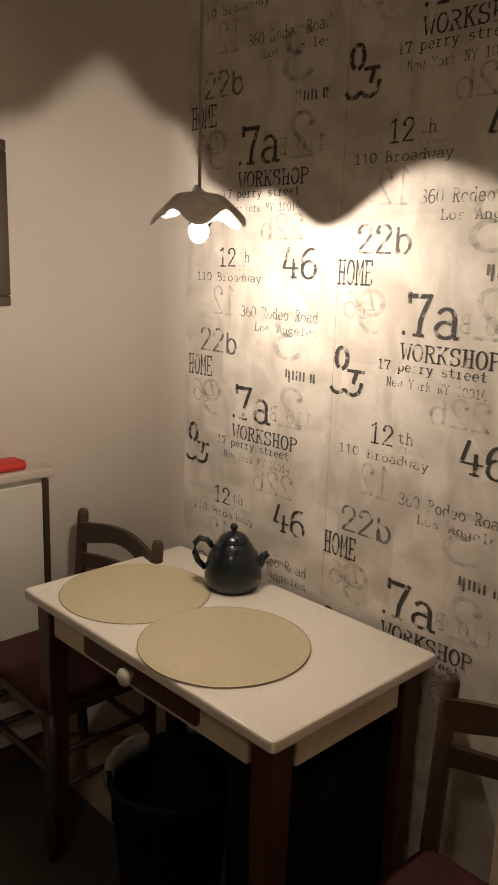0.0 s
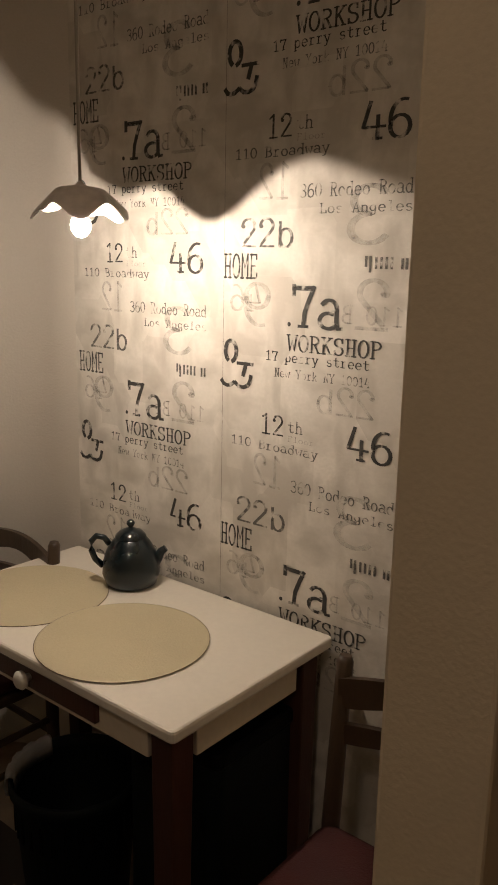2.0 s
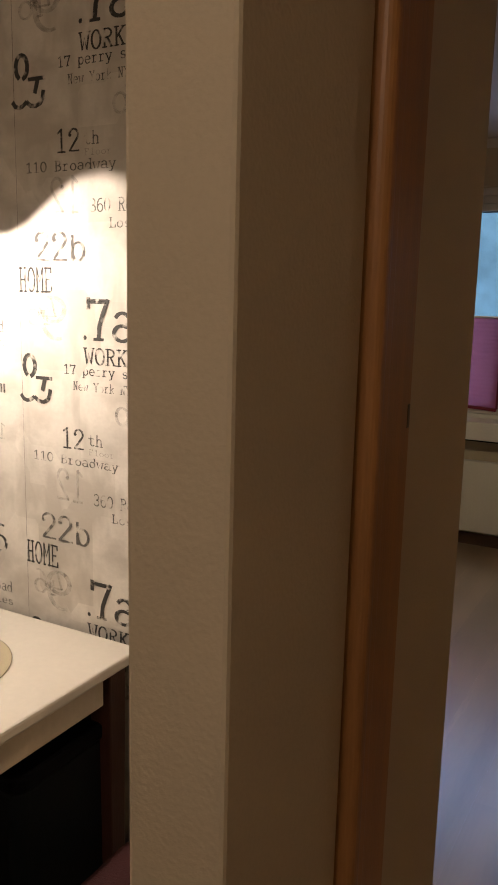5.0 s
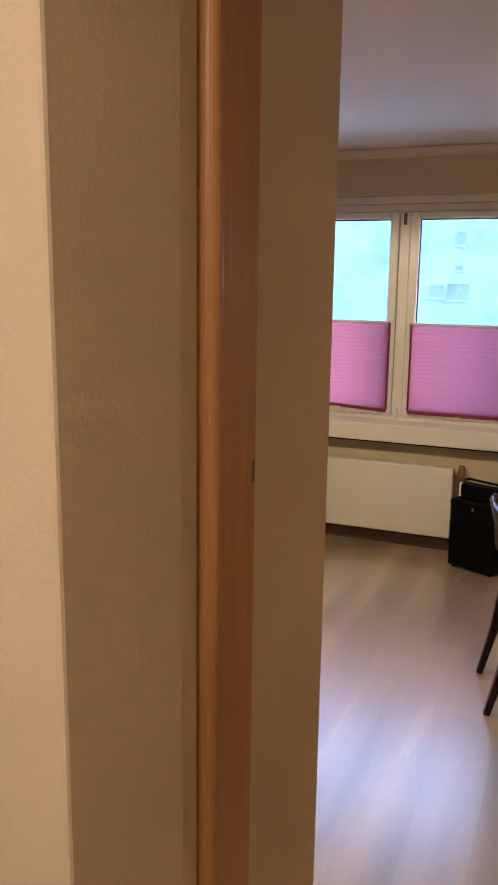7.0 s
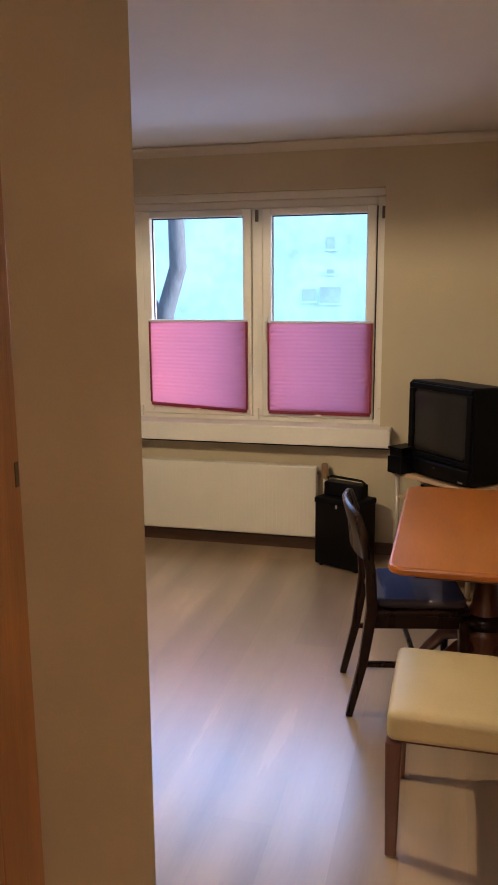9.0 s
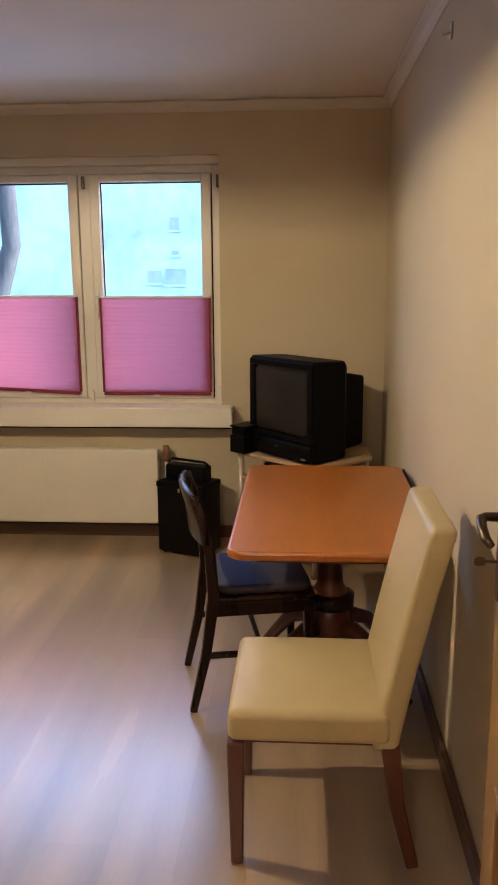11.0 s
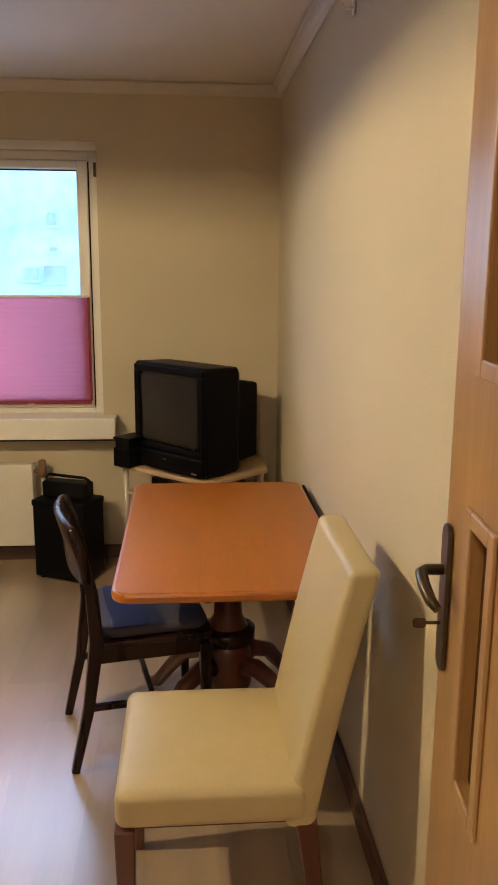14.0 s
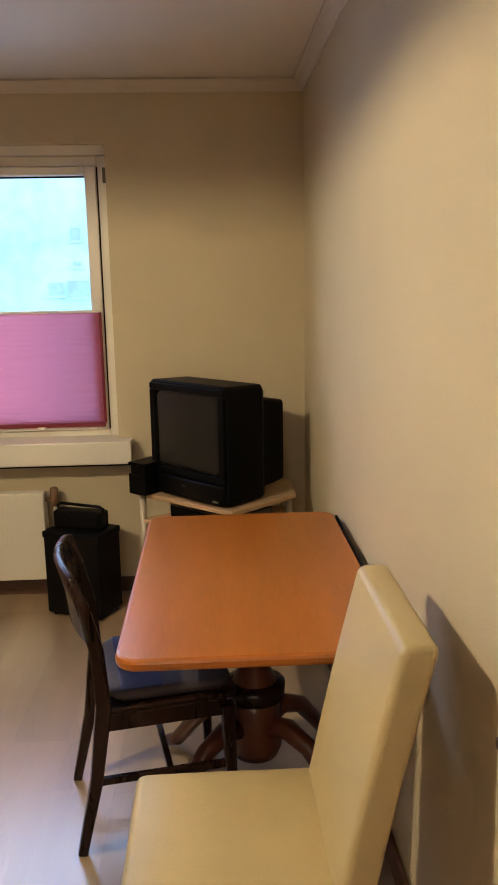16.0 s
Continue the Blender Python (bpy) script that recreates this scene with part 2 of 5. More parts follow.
def bulb_glass():
    """Thin frosted bulb glass that glows softly round its filament."""
    m = glow("bulb_glass", (1.0, 0.86, 0.66), 30.0)
    m.node_tree.nodes["Principled BSDF"].inputs["Alpha"].default_value = 0.3
    return m


def glass_material():
    m = bpy.data.materials.new("window_glass")
    m.use_nodes = True
    b = m.node_tree.nodes["Principled BSDF"]
    b.inputs["Base Color"].default_value = (0.93, 0.97, 0.97, 1)
    b.inputs["Roughness"].default_value = 0.0
    b.inputs["Transmission Weight"].default_value = 1.0
    b.inputs["IOR"].default_value = 1.01
    return m


def blind_material():
    """Pink pleated fabric that lets daylight through."""
    m = bpy.data.materials.new("pink_pleated_fabric")
    m.use_nodes = True
    t = m.node_tree
    out = t.nodes["Material Output"]
    t.nodes.remove(t.nodes["Principled BSDF"])
    d = t.nodes.new("ShaderNodeBsdfDiffuse")
    d.inputs[0].default_value = (0.52, 0.19, 0.24, 1)
    tr = t.nodes.new("ShaderNodeBsdfTranslucent")
    tr.inputs[0].default_value = (0.62, 0.19, 0.27, 1)
    mx = t.nodes.new("ShaderNodeMixShader")
    mx.inputs[0].default_value = 0.75
    t.links.new(d.outputs[0], mx.inputs[1])
    t.links.new(tr.outputs[0], mx.inputs[2])
    t.links.new(mx.outputs[0], out.inputs[0])
    return m


M_PAPER, M_GLASS, M_BLIND = wallpaper_material(), glass_material(), blind_material()
M_INK = ink_material("wallpaper_ink", (0.04, 0.037, 0.032), 0.41, 0.08)
M_INKSOFT = ink_material("wallpaper_ink_worn", (0.13, 0.12, 0.105), 0.47, 0.09, 0.9)
M_GHOST = ink_material("wallpaper_ghost_print", (0.50, 0.465, 0.41), 0.46, 0.2, 0.42)


# ---- mesh helpers ----
def bm_box(x0, y0, z0, x1, y1, z1, bevel=0.0, seg=2):
    bm = bmesh.new()
    bmesh.ops.create_cube(bm, size=1, matrix=Matrix.Translation(((x0 + x1) / 2, (y0 + y1) / 2, (z0 + z1) / 2)) @ Matrix.Diagonal((x1 - x0, y1 - y0, z1 - z0, 1)))
    if bevel:
        bmesh.ops.bevel(bm, geom=bm.edges[:], offset=bevel, segments=seg, affect="EDGES", profile=0.5)
    return bm


def join(*bms):
    out = bmesh.new()
    for b in bms:
        me = bpy.data.meshes.new("tmp")
        b.to_mesh(me)
        b.free()
        out.from_mesh(me)
        bpy.data.meshes.remove(me)
    return out


def moved(bm, m):
    bmesh.ops.transform(bm, matrix=m, verts=bm.verts[:])
    return bm


def bm_prism(outline, z0, z1, bevel=0.0):
    """An outline in the plan, raised from z0 to z1."""
    bm = bmesh.new()
    f = bm.faces.new([bm.verts.new((x, y, z0)) for x, y in outline])
    g = bmesh.ops.extrude_face_region(bm, geom=[f])
    bmesh.ops.translate(bm, vec=(0, 0, z1 - z0), verts=[v for v in g["geom"] if isinstance(v, bmesh.types.BMVert)])
    bmesh.ops.recalc_face_normals(bm, faces=bm.faces[:])
    if bevel:
        ed = [e for e in bm.edges if abs(e.verts[0].co.z - e.verts[1].co.z) < 1e-6]
        bmesh.ops.bevel(bm, geom=ed, offset=bevel, segments=2, affect="EDGES", profile=0.5)
    return bm


def round_rect(x0, y0, x1, y1, r, n=6):
    pts = []
    for cx, cy, a in ((x1 - r, y1 - r, 0), (x0 + r, y1 - r, 90), (x0 + r, y0 + r, 180), (x1 - r, y0 + r, 270)):
        for i in range(n + 1):
            t = radians(a + 90 * i / n)
            pts.append((cx + r * math.cos(t), cy + r * math.sin(t)))
    return pts


def bm_lathe(profile, n=32, cx=0.0, cy=0.0):
    """A profile of (radius, z) turned about the upright axis."""
    bm = bmesh.new()
    rings = []
    for r, z in profile:
        if r < 1e-5:
            rings.append([bm.verts.new((cx, cy, z))])
        else:
            rings.append([bm.verts.new((cx + r * math.cos(2 * math.pi * i / n), cy + r * math.sin(2 * math.pi * i / n), z)) for i in range(n)])
    for a, b in zip(rings, rings[1:]):
        for i in range(n):
            j = (i + 1) % n
            if len(a) == 1 and len(b) > 1:
                bm.faces.new((a[0], b[j], b[i]))
            elif len(b) == 1 and len(a) > 1:
                bm.faces.new((a[i], a[j], b[0]))
            elif len(a) > 1:
                bm.faces.new((a[i], a[j], b[j], b[i]))
    bmesh.ops.recalc_face_normals(bm, faces=bm.faces[:])
    for f in bm.faces:
        f.smooth = True
    return bm


def bm_sweep(points, radii, n=10, square=False, squash=1.0):
    """A tube (or a square bar) along points; radii is one number or one for each point."""
    pts = [Vector(p) for p in points]
    rad = radii if isinstance(radii, (list, tuple)) else [radii] * len(pts)
    bm = bmesh.new()
    rings = []
    n = 4 if square else n
    up = Vector((0, 0, 1))
    for k, p in enumerate(pts):
        d = (pts[min(k + 1, len(pts) - 1)] - pts[max(k - 1, 0)]).normalized()
        ref = up if abs(d.dot(up)) < 0.95 else Vector((1, 0, 0))
        u = d.cross(ref).normalized()
        v = d.cross(u).normalized()
        ring = []
        for i in range(n):
            a = 2 * math.pi * i / n + (math.pi / 4 if square else 0)
            q = 1.414 if square else 1.0
            ring.append(bm.verts.new(p + u * math.cos(a) * rad[k] * q + v * math.sin(a) * rad[k] * q * squash))
        rings.append(ring)
    for a, b in zip(rings, rings[1:]):
        for i in range(n):
            j = (i + 1) % n
            bm.faces.new((a[i], a[j], b[j], b[i]))
    bm.faces.new(rings[0])
    bm.faces.new(rings[-1])
    bmesh.ops.recalc_face_normals(bm, faces=bm.faces[:])
    if square:
        bmesh.ops.bevel(bm, geom=bm.edges[:], offset=min(rad) * 0.25, segments=1, affect="EDGES")
    else:
        for f in bm.faces:
            f.smooth = len(f.verts) == 4
    return bm


def smooth(bm):
    for f in bm.faces:
        f.smooth = True
    return bm


def part(name, bm, material, parent=None, label=""):
    """Links a bmesh as one mesh object, under its thing where a parent is given."""
    me = bpy.data.meshes.new(name)
    bm.to_mesh(me)
    bm.free()
    me.materials.append(material)
    ob = new(name, me)
    ob.parent = parent
    return tagged(ob, label)


def thing(name, label, category, at=(0, 0, 0), turn=0, group=""):
    e = new(name)
    e.empty_display_size = 0.05
    e.matrix_basis = pose(*at, 0, 0, turn)
    return tagged(e, label, category, group)


def structure(name, bm, material, label):
    return tagged(part(name, bm, material), label, kind="structure")


# ---- the setting ----
CEIL = 2.465
WIN_Y, EAST_X, WEST_X = 3.62, 2.70, -1.75
SILL_Z, HEAD_Z, WIN_L, WIN_R = 0.805, 2.15, -0.57, 1.768
structure("wall_north", join(
    bm_box(WEST_X - 0.2, WIN_Y, 0, WIN_L, WIN_Y + 0.34, CEIL), bm_box(WIN_R, WIN_Y, 0, EAST_X + 0.2, WIN_Y + 0.34, CEIL),
    bm_box(WIN_L, WIN_Y, 0, WIN_R, WIN_Y + 0.34, SILL_Z - 0.02), bm_box(WIN_L, WIN_Y, HEAD_Z + 0.045, WIN_R, WIN_Y + 0.34, CEIL)), M_ROOMWALL, "beige painted plaster wall around the wide window")
structure("wall_east", bm_box(EAST_X, -0.22, 0, EAST_X + 0.2, WIN_Y, CEIL), M_ROOMWALL, "beige painted plaster wall beside the dining table")
# unseen faces kept dark so that shadows in the room stay deep
structure("wall_west", bm_box(WEST_X - 0.2, 0.39, 0, WEST_X, WIN_Y, CEIL), M_LOWBOUNCE, "unseen taupe wall closing the room, darkened to cut bounced light")
structure("wall_south_absorber", bm_box(WEST_X, 0.391, 0, 1.466, 0.397, CEIL - 0.001), M_LOWBOUNCE, "unseen taupe sheet on the thick wall, added to cut bounced light")
structure("wall_south", bm_box(WEST_X - 0.2, 0.0, 0, 1.47, 0.39, CEIL), M_WHITEWALL, "white painted thick wall behind the kitchen table")
structure("wall_jamb", bm_box(1.47, -0.205, 0, 1.54, 0.392, CEIL), M_HALLWALL, "tan painted wall end inside the doorway")
structure("wall_partition", bm_box(1.47, -0.735, 0, 1.595, -0.455, CEIL, 0.006), M_HALLWALL, "tan painted end of the partition beside the alcove")
structure("wall_partition_core", bm_box(1.47, -0.455, 0, 1.57, -0.205, CEIL), M_HALLWALL, "tan painted partition core behind the door frame")
structure("wall_kitchen_west", bm_box(-0.67, -3.2, 0, -0.40, 0.0, CEIL), M_WHITEWALL, "white painted kitchen wall behind the cabinets")
fil = [(-0.401, 0.001), (-0.401, -0.33)] + [(-0.07 - 0.33 * math.cos(radians(a)), -0.33 + 0.33 * math.sin(radians(a))) for a in range(0, 91, 2)][1:-1] + [(-0.07, 0.001)]
structure("wall_corner", bm_prism(fil, 0, CEIL - 0.001), M_WHITEWALL, "rounded white plaster corner of the alcove")
structure("wall_hall_east", bm_box(2.84, -3.2, 0, 3.0, -0.42, CEIL), M_HALLWALL, "tan painted hall wall")
structure("wall_hall_return", bm_box(2.625, -0.42, 0, 3.0, -0.22, CEIL), M_HALLWALL, "tan painted wall beside the door hinges")
structure("wall_hall_south", bm_box(-0.67, -3.4, 0, 3.0, -3.2, CEIL), M_HALLWALL, "tan painted wall closing the hall")
structure("wall_lintel", bm_box(1.595, -0.40, 2.18, 2.625, -0.22, CEIL), M_HALLWALL, "tan painted wall above the door opening")
structure("ceiling", bm_box(WEST_X - 0.2, -3.4, CEIL, 3.0, WIN_Y + 0.34, CEIL + 0.15), M_CEIL, "off-white painted ceiling")
structure("floor_base", bm_box(WEST_X - 0.2, -0.31, -0.2, 3.0, WIN_Y + 0.34, -0.012), M_LAMINATE, "dark underlay beneath the laminate floor")
structure("floor_kitchen", bm_box(-0.67, -3.4, -0.2, 3.0, -0.31, 0), M_KFLOOR, "worn kitchen and hall flooring, darkened for deep shade under the table")


def coving(name, a, b, inward):
    """A plaster coving between two corners of the ceiling."""
    a, b, inward = Vector(a), Vector(b), Vector(inward)
    bm = bmesh.new()
    prof = [(0.0, -0.085), (0.012, -0.085), (0.018, -0.07)]
    prof += [(0.075 - 0.057 * math.cos(radians(t)), -0.015 - 0.055 * (1 - math.sin(radians(t)))) for t in range(0, 91, 18)]
    prof += [(0.085, -0.012), (0.085, 0.0)]
    prof = [(d * 0.6, h * 0.6) for d, h in prof]
    ends = [[bm.verts.new(p + inward * d + Vector((0, 0, CEIL + h - 0.002))) for d, h in prof] for p in (a, b)]
    for i in range(len(prof) - 1):
        bm.faces.new((ends[0][i], ends[0][i + 1], ends[1][i + 1], ends[1][i]))
    for e in ends:
        bm.faces.new(e + [])
    bmesh.ops.recalc_face_normals(bm, faces=bm.faces[:])
    return structure(name, bm, M_CEIL, "off-white plaster coving under the ceiling")


coving("trim_north", (WEST_X, WIN_Y, 0), (EAST_X, WIN_Y, 0), (0, -1, 0))
coving("trim_east", (EAST_X, 0.1, 0), (EAST_X, WIN_Y - 0.001, 0), (-1, 0, 0))
structure("baseboard_north", bm_box(WEST_X, WIN_Y - 0.018, 0, EAST_X, WIN_Y - 0.002, 0.075, 0.004), M_BASE, "dark brown wooden baseboard under the window")
structure("baseboard_east", bm_box(EAST_X - 0.018, 0.1, 0, EAST_X - 0.002, WIN_Y - 0.02, 0.075, 0.004), M_BASE, "dark brown wooden baseboard along the wall")

# door frame: rounded casing, stepped lining, strike plate
frame_1 = thing("door_frame", "stained brown wooden door frame with stepped lining", "door frame")
for nm, x0, x1 in (("jamb", 1.572, 1.612), ("jamb", 2.585, 2.623)):
    part(nm, join(bm_box(x0, -0.392 if x0 < 2 else -0.425, 0, x1, -0.352, 2.13, 0.016, 5), bm_box(x0, -0.356, 0, x1 - 0.008, -0.315, 2.13, 0.010, 4), bm_box(x0 - 0.002, -0.318, 0, x1 - 0.012 if x0 < 2 else x1 + 0.0, -0.207, 2.13, 0.005)), M_JAMB, frame_1)
part("head", bm_box(1.575, -0.42, 2.132, 2.623, -0.21, 2.178, 0.008), M_JAMB, frame_1)
part("strike_plate", bm_box(1.5985, -0.224, 1.352, 1.6012, -0.214, 1.388, 0.001), M_BRONZE, frame_1, "small brass strike plate")
structure("trim_filler", bm_box(1.57, -0.455, 0, 1.586, -0.394, 2.1, 0.004), M_HALLWALL, "pale plaster strip beside the door frame")
structure("threshold_strip", bm_box(1.615, -0.335, -0.004, 2.571, -0.295, 0.006, 0.003), M_BASE, "dark brown threshold strip in the doorway")

# ---- window ----
win = tagged(new("window_1"), "white plastic three-part window with pink pleated blinds", "window", kind="structure")
GY0, GY1 = 3.70, 3.77
part("window_frame", join(
    bm_box(WIN_L, GY0, SILL_Z - 0.02, WIN_L + 0.05, GY1 + 0.02, HEAD_Z, 0.004), bm_box(WIN_R - 0.05, GY0, SILL_Z - 0.02, WIN_R, GY1 + 0.02, HEAD_Z, 0.004),
    bm_box(WIN_L + 0.05, GY0, HEAD_Z - 0.045, WIN_R - 0.05, GY1 + 0.02, HEAD_Z, 0.004), bm_box(WIN_L + 0.05, GY0, SILL_Z - 0.02, WIN_R - 0.05, GY1 + 0.02, SILL_Z + 0.025, 0.004),
    bm_box(0.175, GY0, SILL_Z + 0.025, 0.24, GY1 + 0.02, HEAD_Z - 0.045, 0.004), bm_box(0.958, GY0, SILL_Z + 0.025, 1.022, GY1 + 0.02, HEAD_Z - 0.045, 0.004)), M_PLASTIC_WHITE, win)
part("head_extension", bm_box(WIN_L, GY0 - 0.03, HEAD_Z + 0.001, WIN_R, GY1 + 0.02, HEAD_Z + 0.046, 0.004), M_PLASTIC_WHITE, win)
SASHES = ((-0.515, 0.172), (0.243, 0.955), (1.025, 1.715))
for x0, x1 in SASHES:
    z0, z1 = SILL_Z + 0.028, HEAD_Z - 0.048
    w = 0.055
    s = part("sash", join(bm_box(x0, GY0 - 0.018, z0, x0 + w, GY1, z1, 0.006), bm_box(x1 - w, GY0 - 0.018, z0, x1, GY1, z1, 0.006),
        bm_box(x0 + w, GY0 - 0.018, z0, x1 - w, GY1, z0 + w, 0.006), bm_box(x0 + w, GY0 - 0.018, z1 - w + 0.015, x1 - w, GY1, z1, 0.006)), M_PLASTIC_WHITE, win)
    pn = part("pane", bm_box(x0 + w - 0.005, 3.735, z0 + w - 0.005, x1 - w + 0.005, 3.739, z1 - w + 0.02), M_GLASS, win)
    pn.visible_shadow = False
    part("gasket", join(bm_box(x0 + w, 3.722, z1 - w + 0.008, x1 - w, 3.73, z1 - w + 0.0148), bm_box(x0 + w, 3.722, z0 + w, x0 + w + 0.005, 3.73, z1 - w + 0.008),
        bm_box(x1 - w - 0.005, 3.722, z0 + w, x1 - w, 3.73, z1 - w + 0.008)), M_BLACK, win)
# black strip stands in for the shade between sash and frame
part("gap", bm_box(1.7152, GY0 - 0.004, SILL_Z + 0.03, 1.7215, GY0 + 0.002, HEAD_Z - 0.05), M_BLACK, win, "black strip drawn as the shaded gap beside the sash")
for hx in (1.047,):
    part("window_handle", join(bm_box(hx - 0.013, 3.672, 1.38, hx + 0.013, 3.682, 1.45, 0.004), bm_box(hx - 0.009, 3.652, 1.30, hx + 0.009, 3.668, 1.43, 0.005), bm_box(hx - 0.008, 3.66, 1.405, hx + 0.008, 3.675, 1.425, 0.002)), M_PLASTIC_WHITE, win)
for hx, hz in ((0.99, 2.06), (1.755, 2.06), (0.99, 0.845), (1.755, 0.87), (0.208, 2.06), (0.208, 0.845)):
    part("hinge", bm_box(hx - 0.009, 3.676, hz - 0.035, hx + 0.009, 3.697, hz + 0.035, 0.004), M_VCR if hz > 2 and hx > 0.5 else M_PLASTIC_WHITE, win)
structure("window_sill", join(bm_box(WIN_L - 0.06, 3.505, 0.690, WIN_R + 0.07, 3.545, 0.803, 0.006), bm_box(WIN_L - 0.06, 3.540, 0.770, WIN_R + 0.07, 3.697, 0.8025)), M_PLASTIC_WHITE, "thick white window sill above the radiator")
# black strip draws the shadow line under the sill
structure("window_sill_shade", bm_box(WIN_L - 0.058, 3.509, 0.683, WIN_R + 0.068, 3.60, 0.6895), M_BLACK, "black strip standing in for the shadow beneath the window sill")


def pleated_blind(x0, x1, z0, z1, lift=0.0):
    """lift: how much higher the bottom rail hangs at its west end."""
    b = thing("pleated_blind", "pink translucent pleated blind pulled halfway up the pane", "blind", ((x0 + x1) / 2, 3.668, z0), group="blinds of the window")
    w, h, n = x1 - x0, z1 - z0, 22
    bm = bmesh.new()
    prev = None
    for i in range(2 * n + 1):
        z = 0.018 + (h - 0.03) * i / (2 * n)
        y = 0.0011 if i % 2 else -0.0006
        row = [bm.verts.new((-w / 2, y, z + lift * (1 - z / h))), bm.verts.new((w / 2, y, z))]
        if prev:
            bm.faces.new((prev[0], prev[1], row[1], row[0]))
        prev = row
    part("fabric", bm, M_BLIND, b, "pink pleated fabric")
    part("bottom_rail", moved(bm_box(-w / 2, -0.008, 0, w / 2, 0.012, 0.02, 0.003), Matrix.Translation((0, 0, lift / 2)) @ Matrix.Rotation(math.atan2(lift, w), 4, "Y")), M_BLINDRAIL, b, "dark red bottom rail")
    part("top_rail", bm_box(-w / 2, -0.008, h - 0.013, w / 2, 0.012, h, 0.003), M_PLASTIC_WHITE, b)
    for s in (-1, 1):
        part("edge", bm_box(s * w / 2 - 0.006, -0.006, 0.018 + (lift if s < 0 else 0), s * w / 2 + 0.006, 0.014, h - 0.012, 0.002), M_BLINDRAIL, b, "dark red side edge")
    part("pull_tab", bm_box(-0.02, -0.016, -0.012 + lift / 2, 0.02, -0.004, 0.004 + lift / 2, 0.003), M_PLASTIC_WHITE, b)


pleated_blind(-0.475, 0.131, 0.853, 1.385)
pleated_blind(0.284, 0.925, 0.853, 1.437, 0.035)
pleated_blind(1.066, 1.701, 0.853, 1.430)


# ---- wallpaper with lettering ----
paper = structure("wallpaper", bm_box(0.055, -0.002, 0, 1.469, -0.0004, CEIL - 0.002), M_PAPER, "off-white wallpaper printed with worn stencil lettering and numbers")
part("seam", bm_box(0.5995, -0.0026, 0, 0.6005, -0.0021, CEIL - 0.002), M_GHOST, paper)
LETTERS = {}


def arc(cx, cy, rx, ry, a0, a1, n=10):
    return [(cx + rx * math.cos(radians(a0 + (a1 - a0) * i / n)), cy + ry * math.sin(radians(a0 + (a1 - a0) * i / n))) for i in range(n + 1)]


def bar(x0, x1, y):
    return [(x0, y), (x1, y)]


def stem(x, y0=0.0, y1=1.0, feet=""):
    """An upright with slab serifs at its top (t) or bottom (b)."""
    made = [[(x, y0), (x, y1)]]
    if "b" in feet:
        made.append(bar(x - 0.11, x + 0.11, y0 + 0.02))
    if "t" in feet:
        made.append(bar(x - 0.11, x + 0.11, y1 - 0.02))
    return made


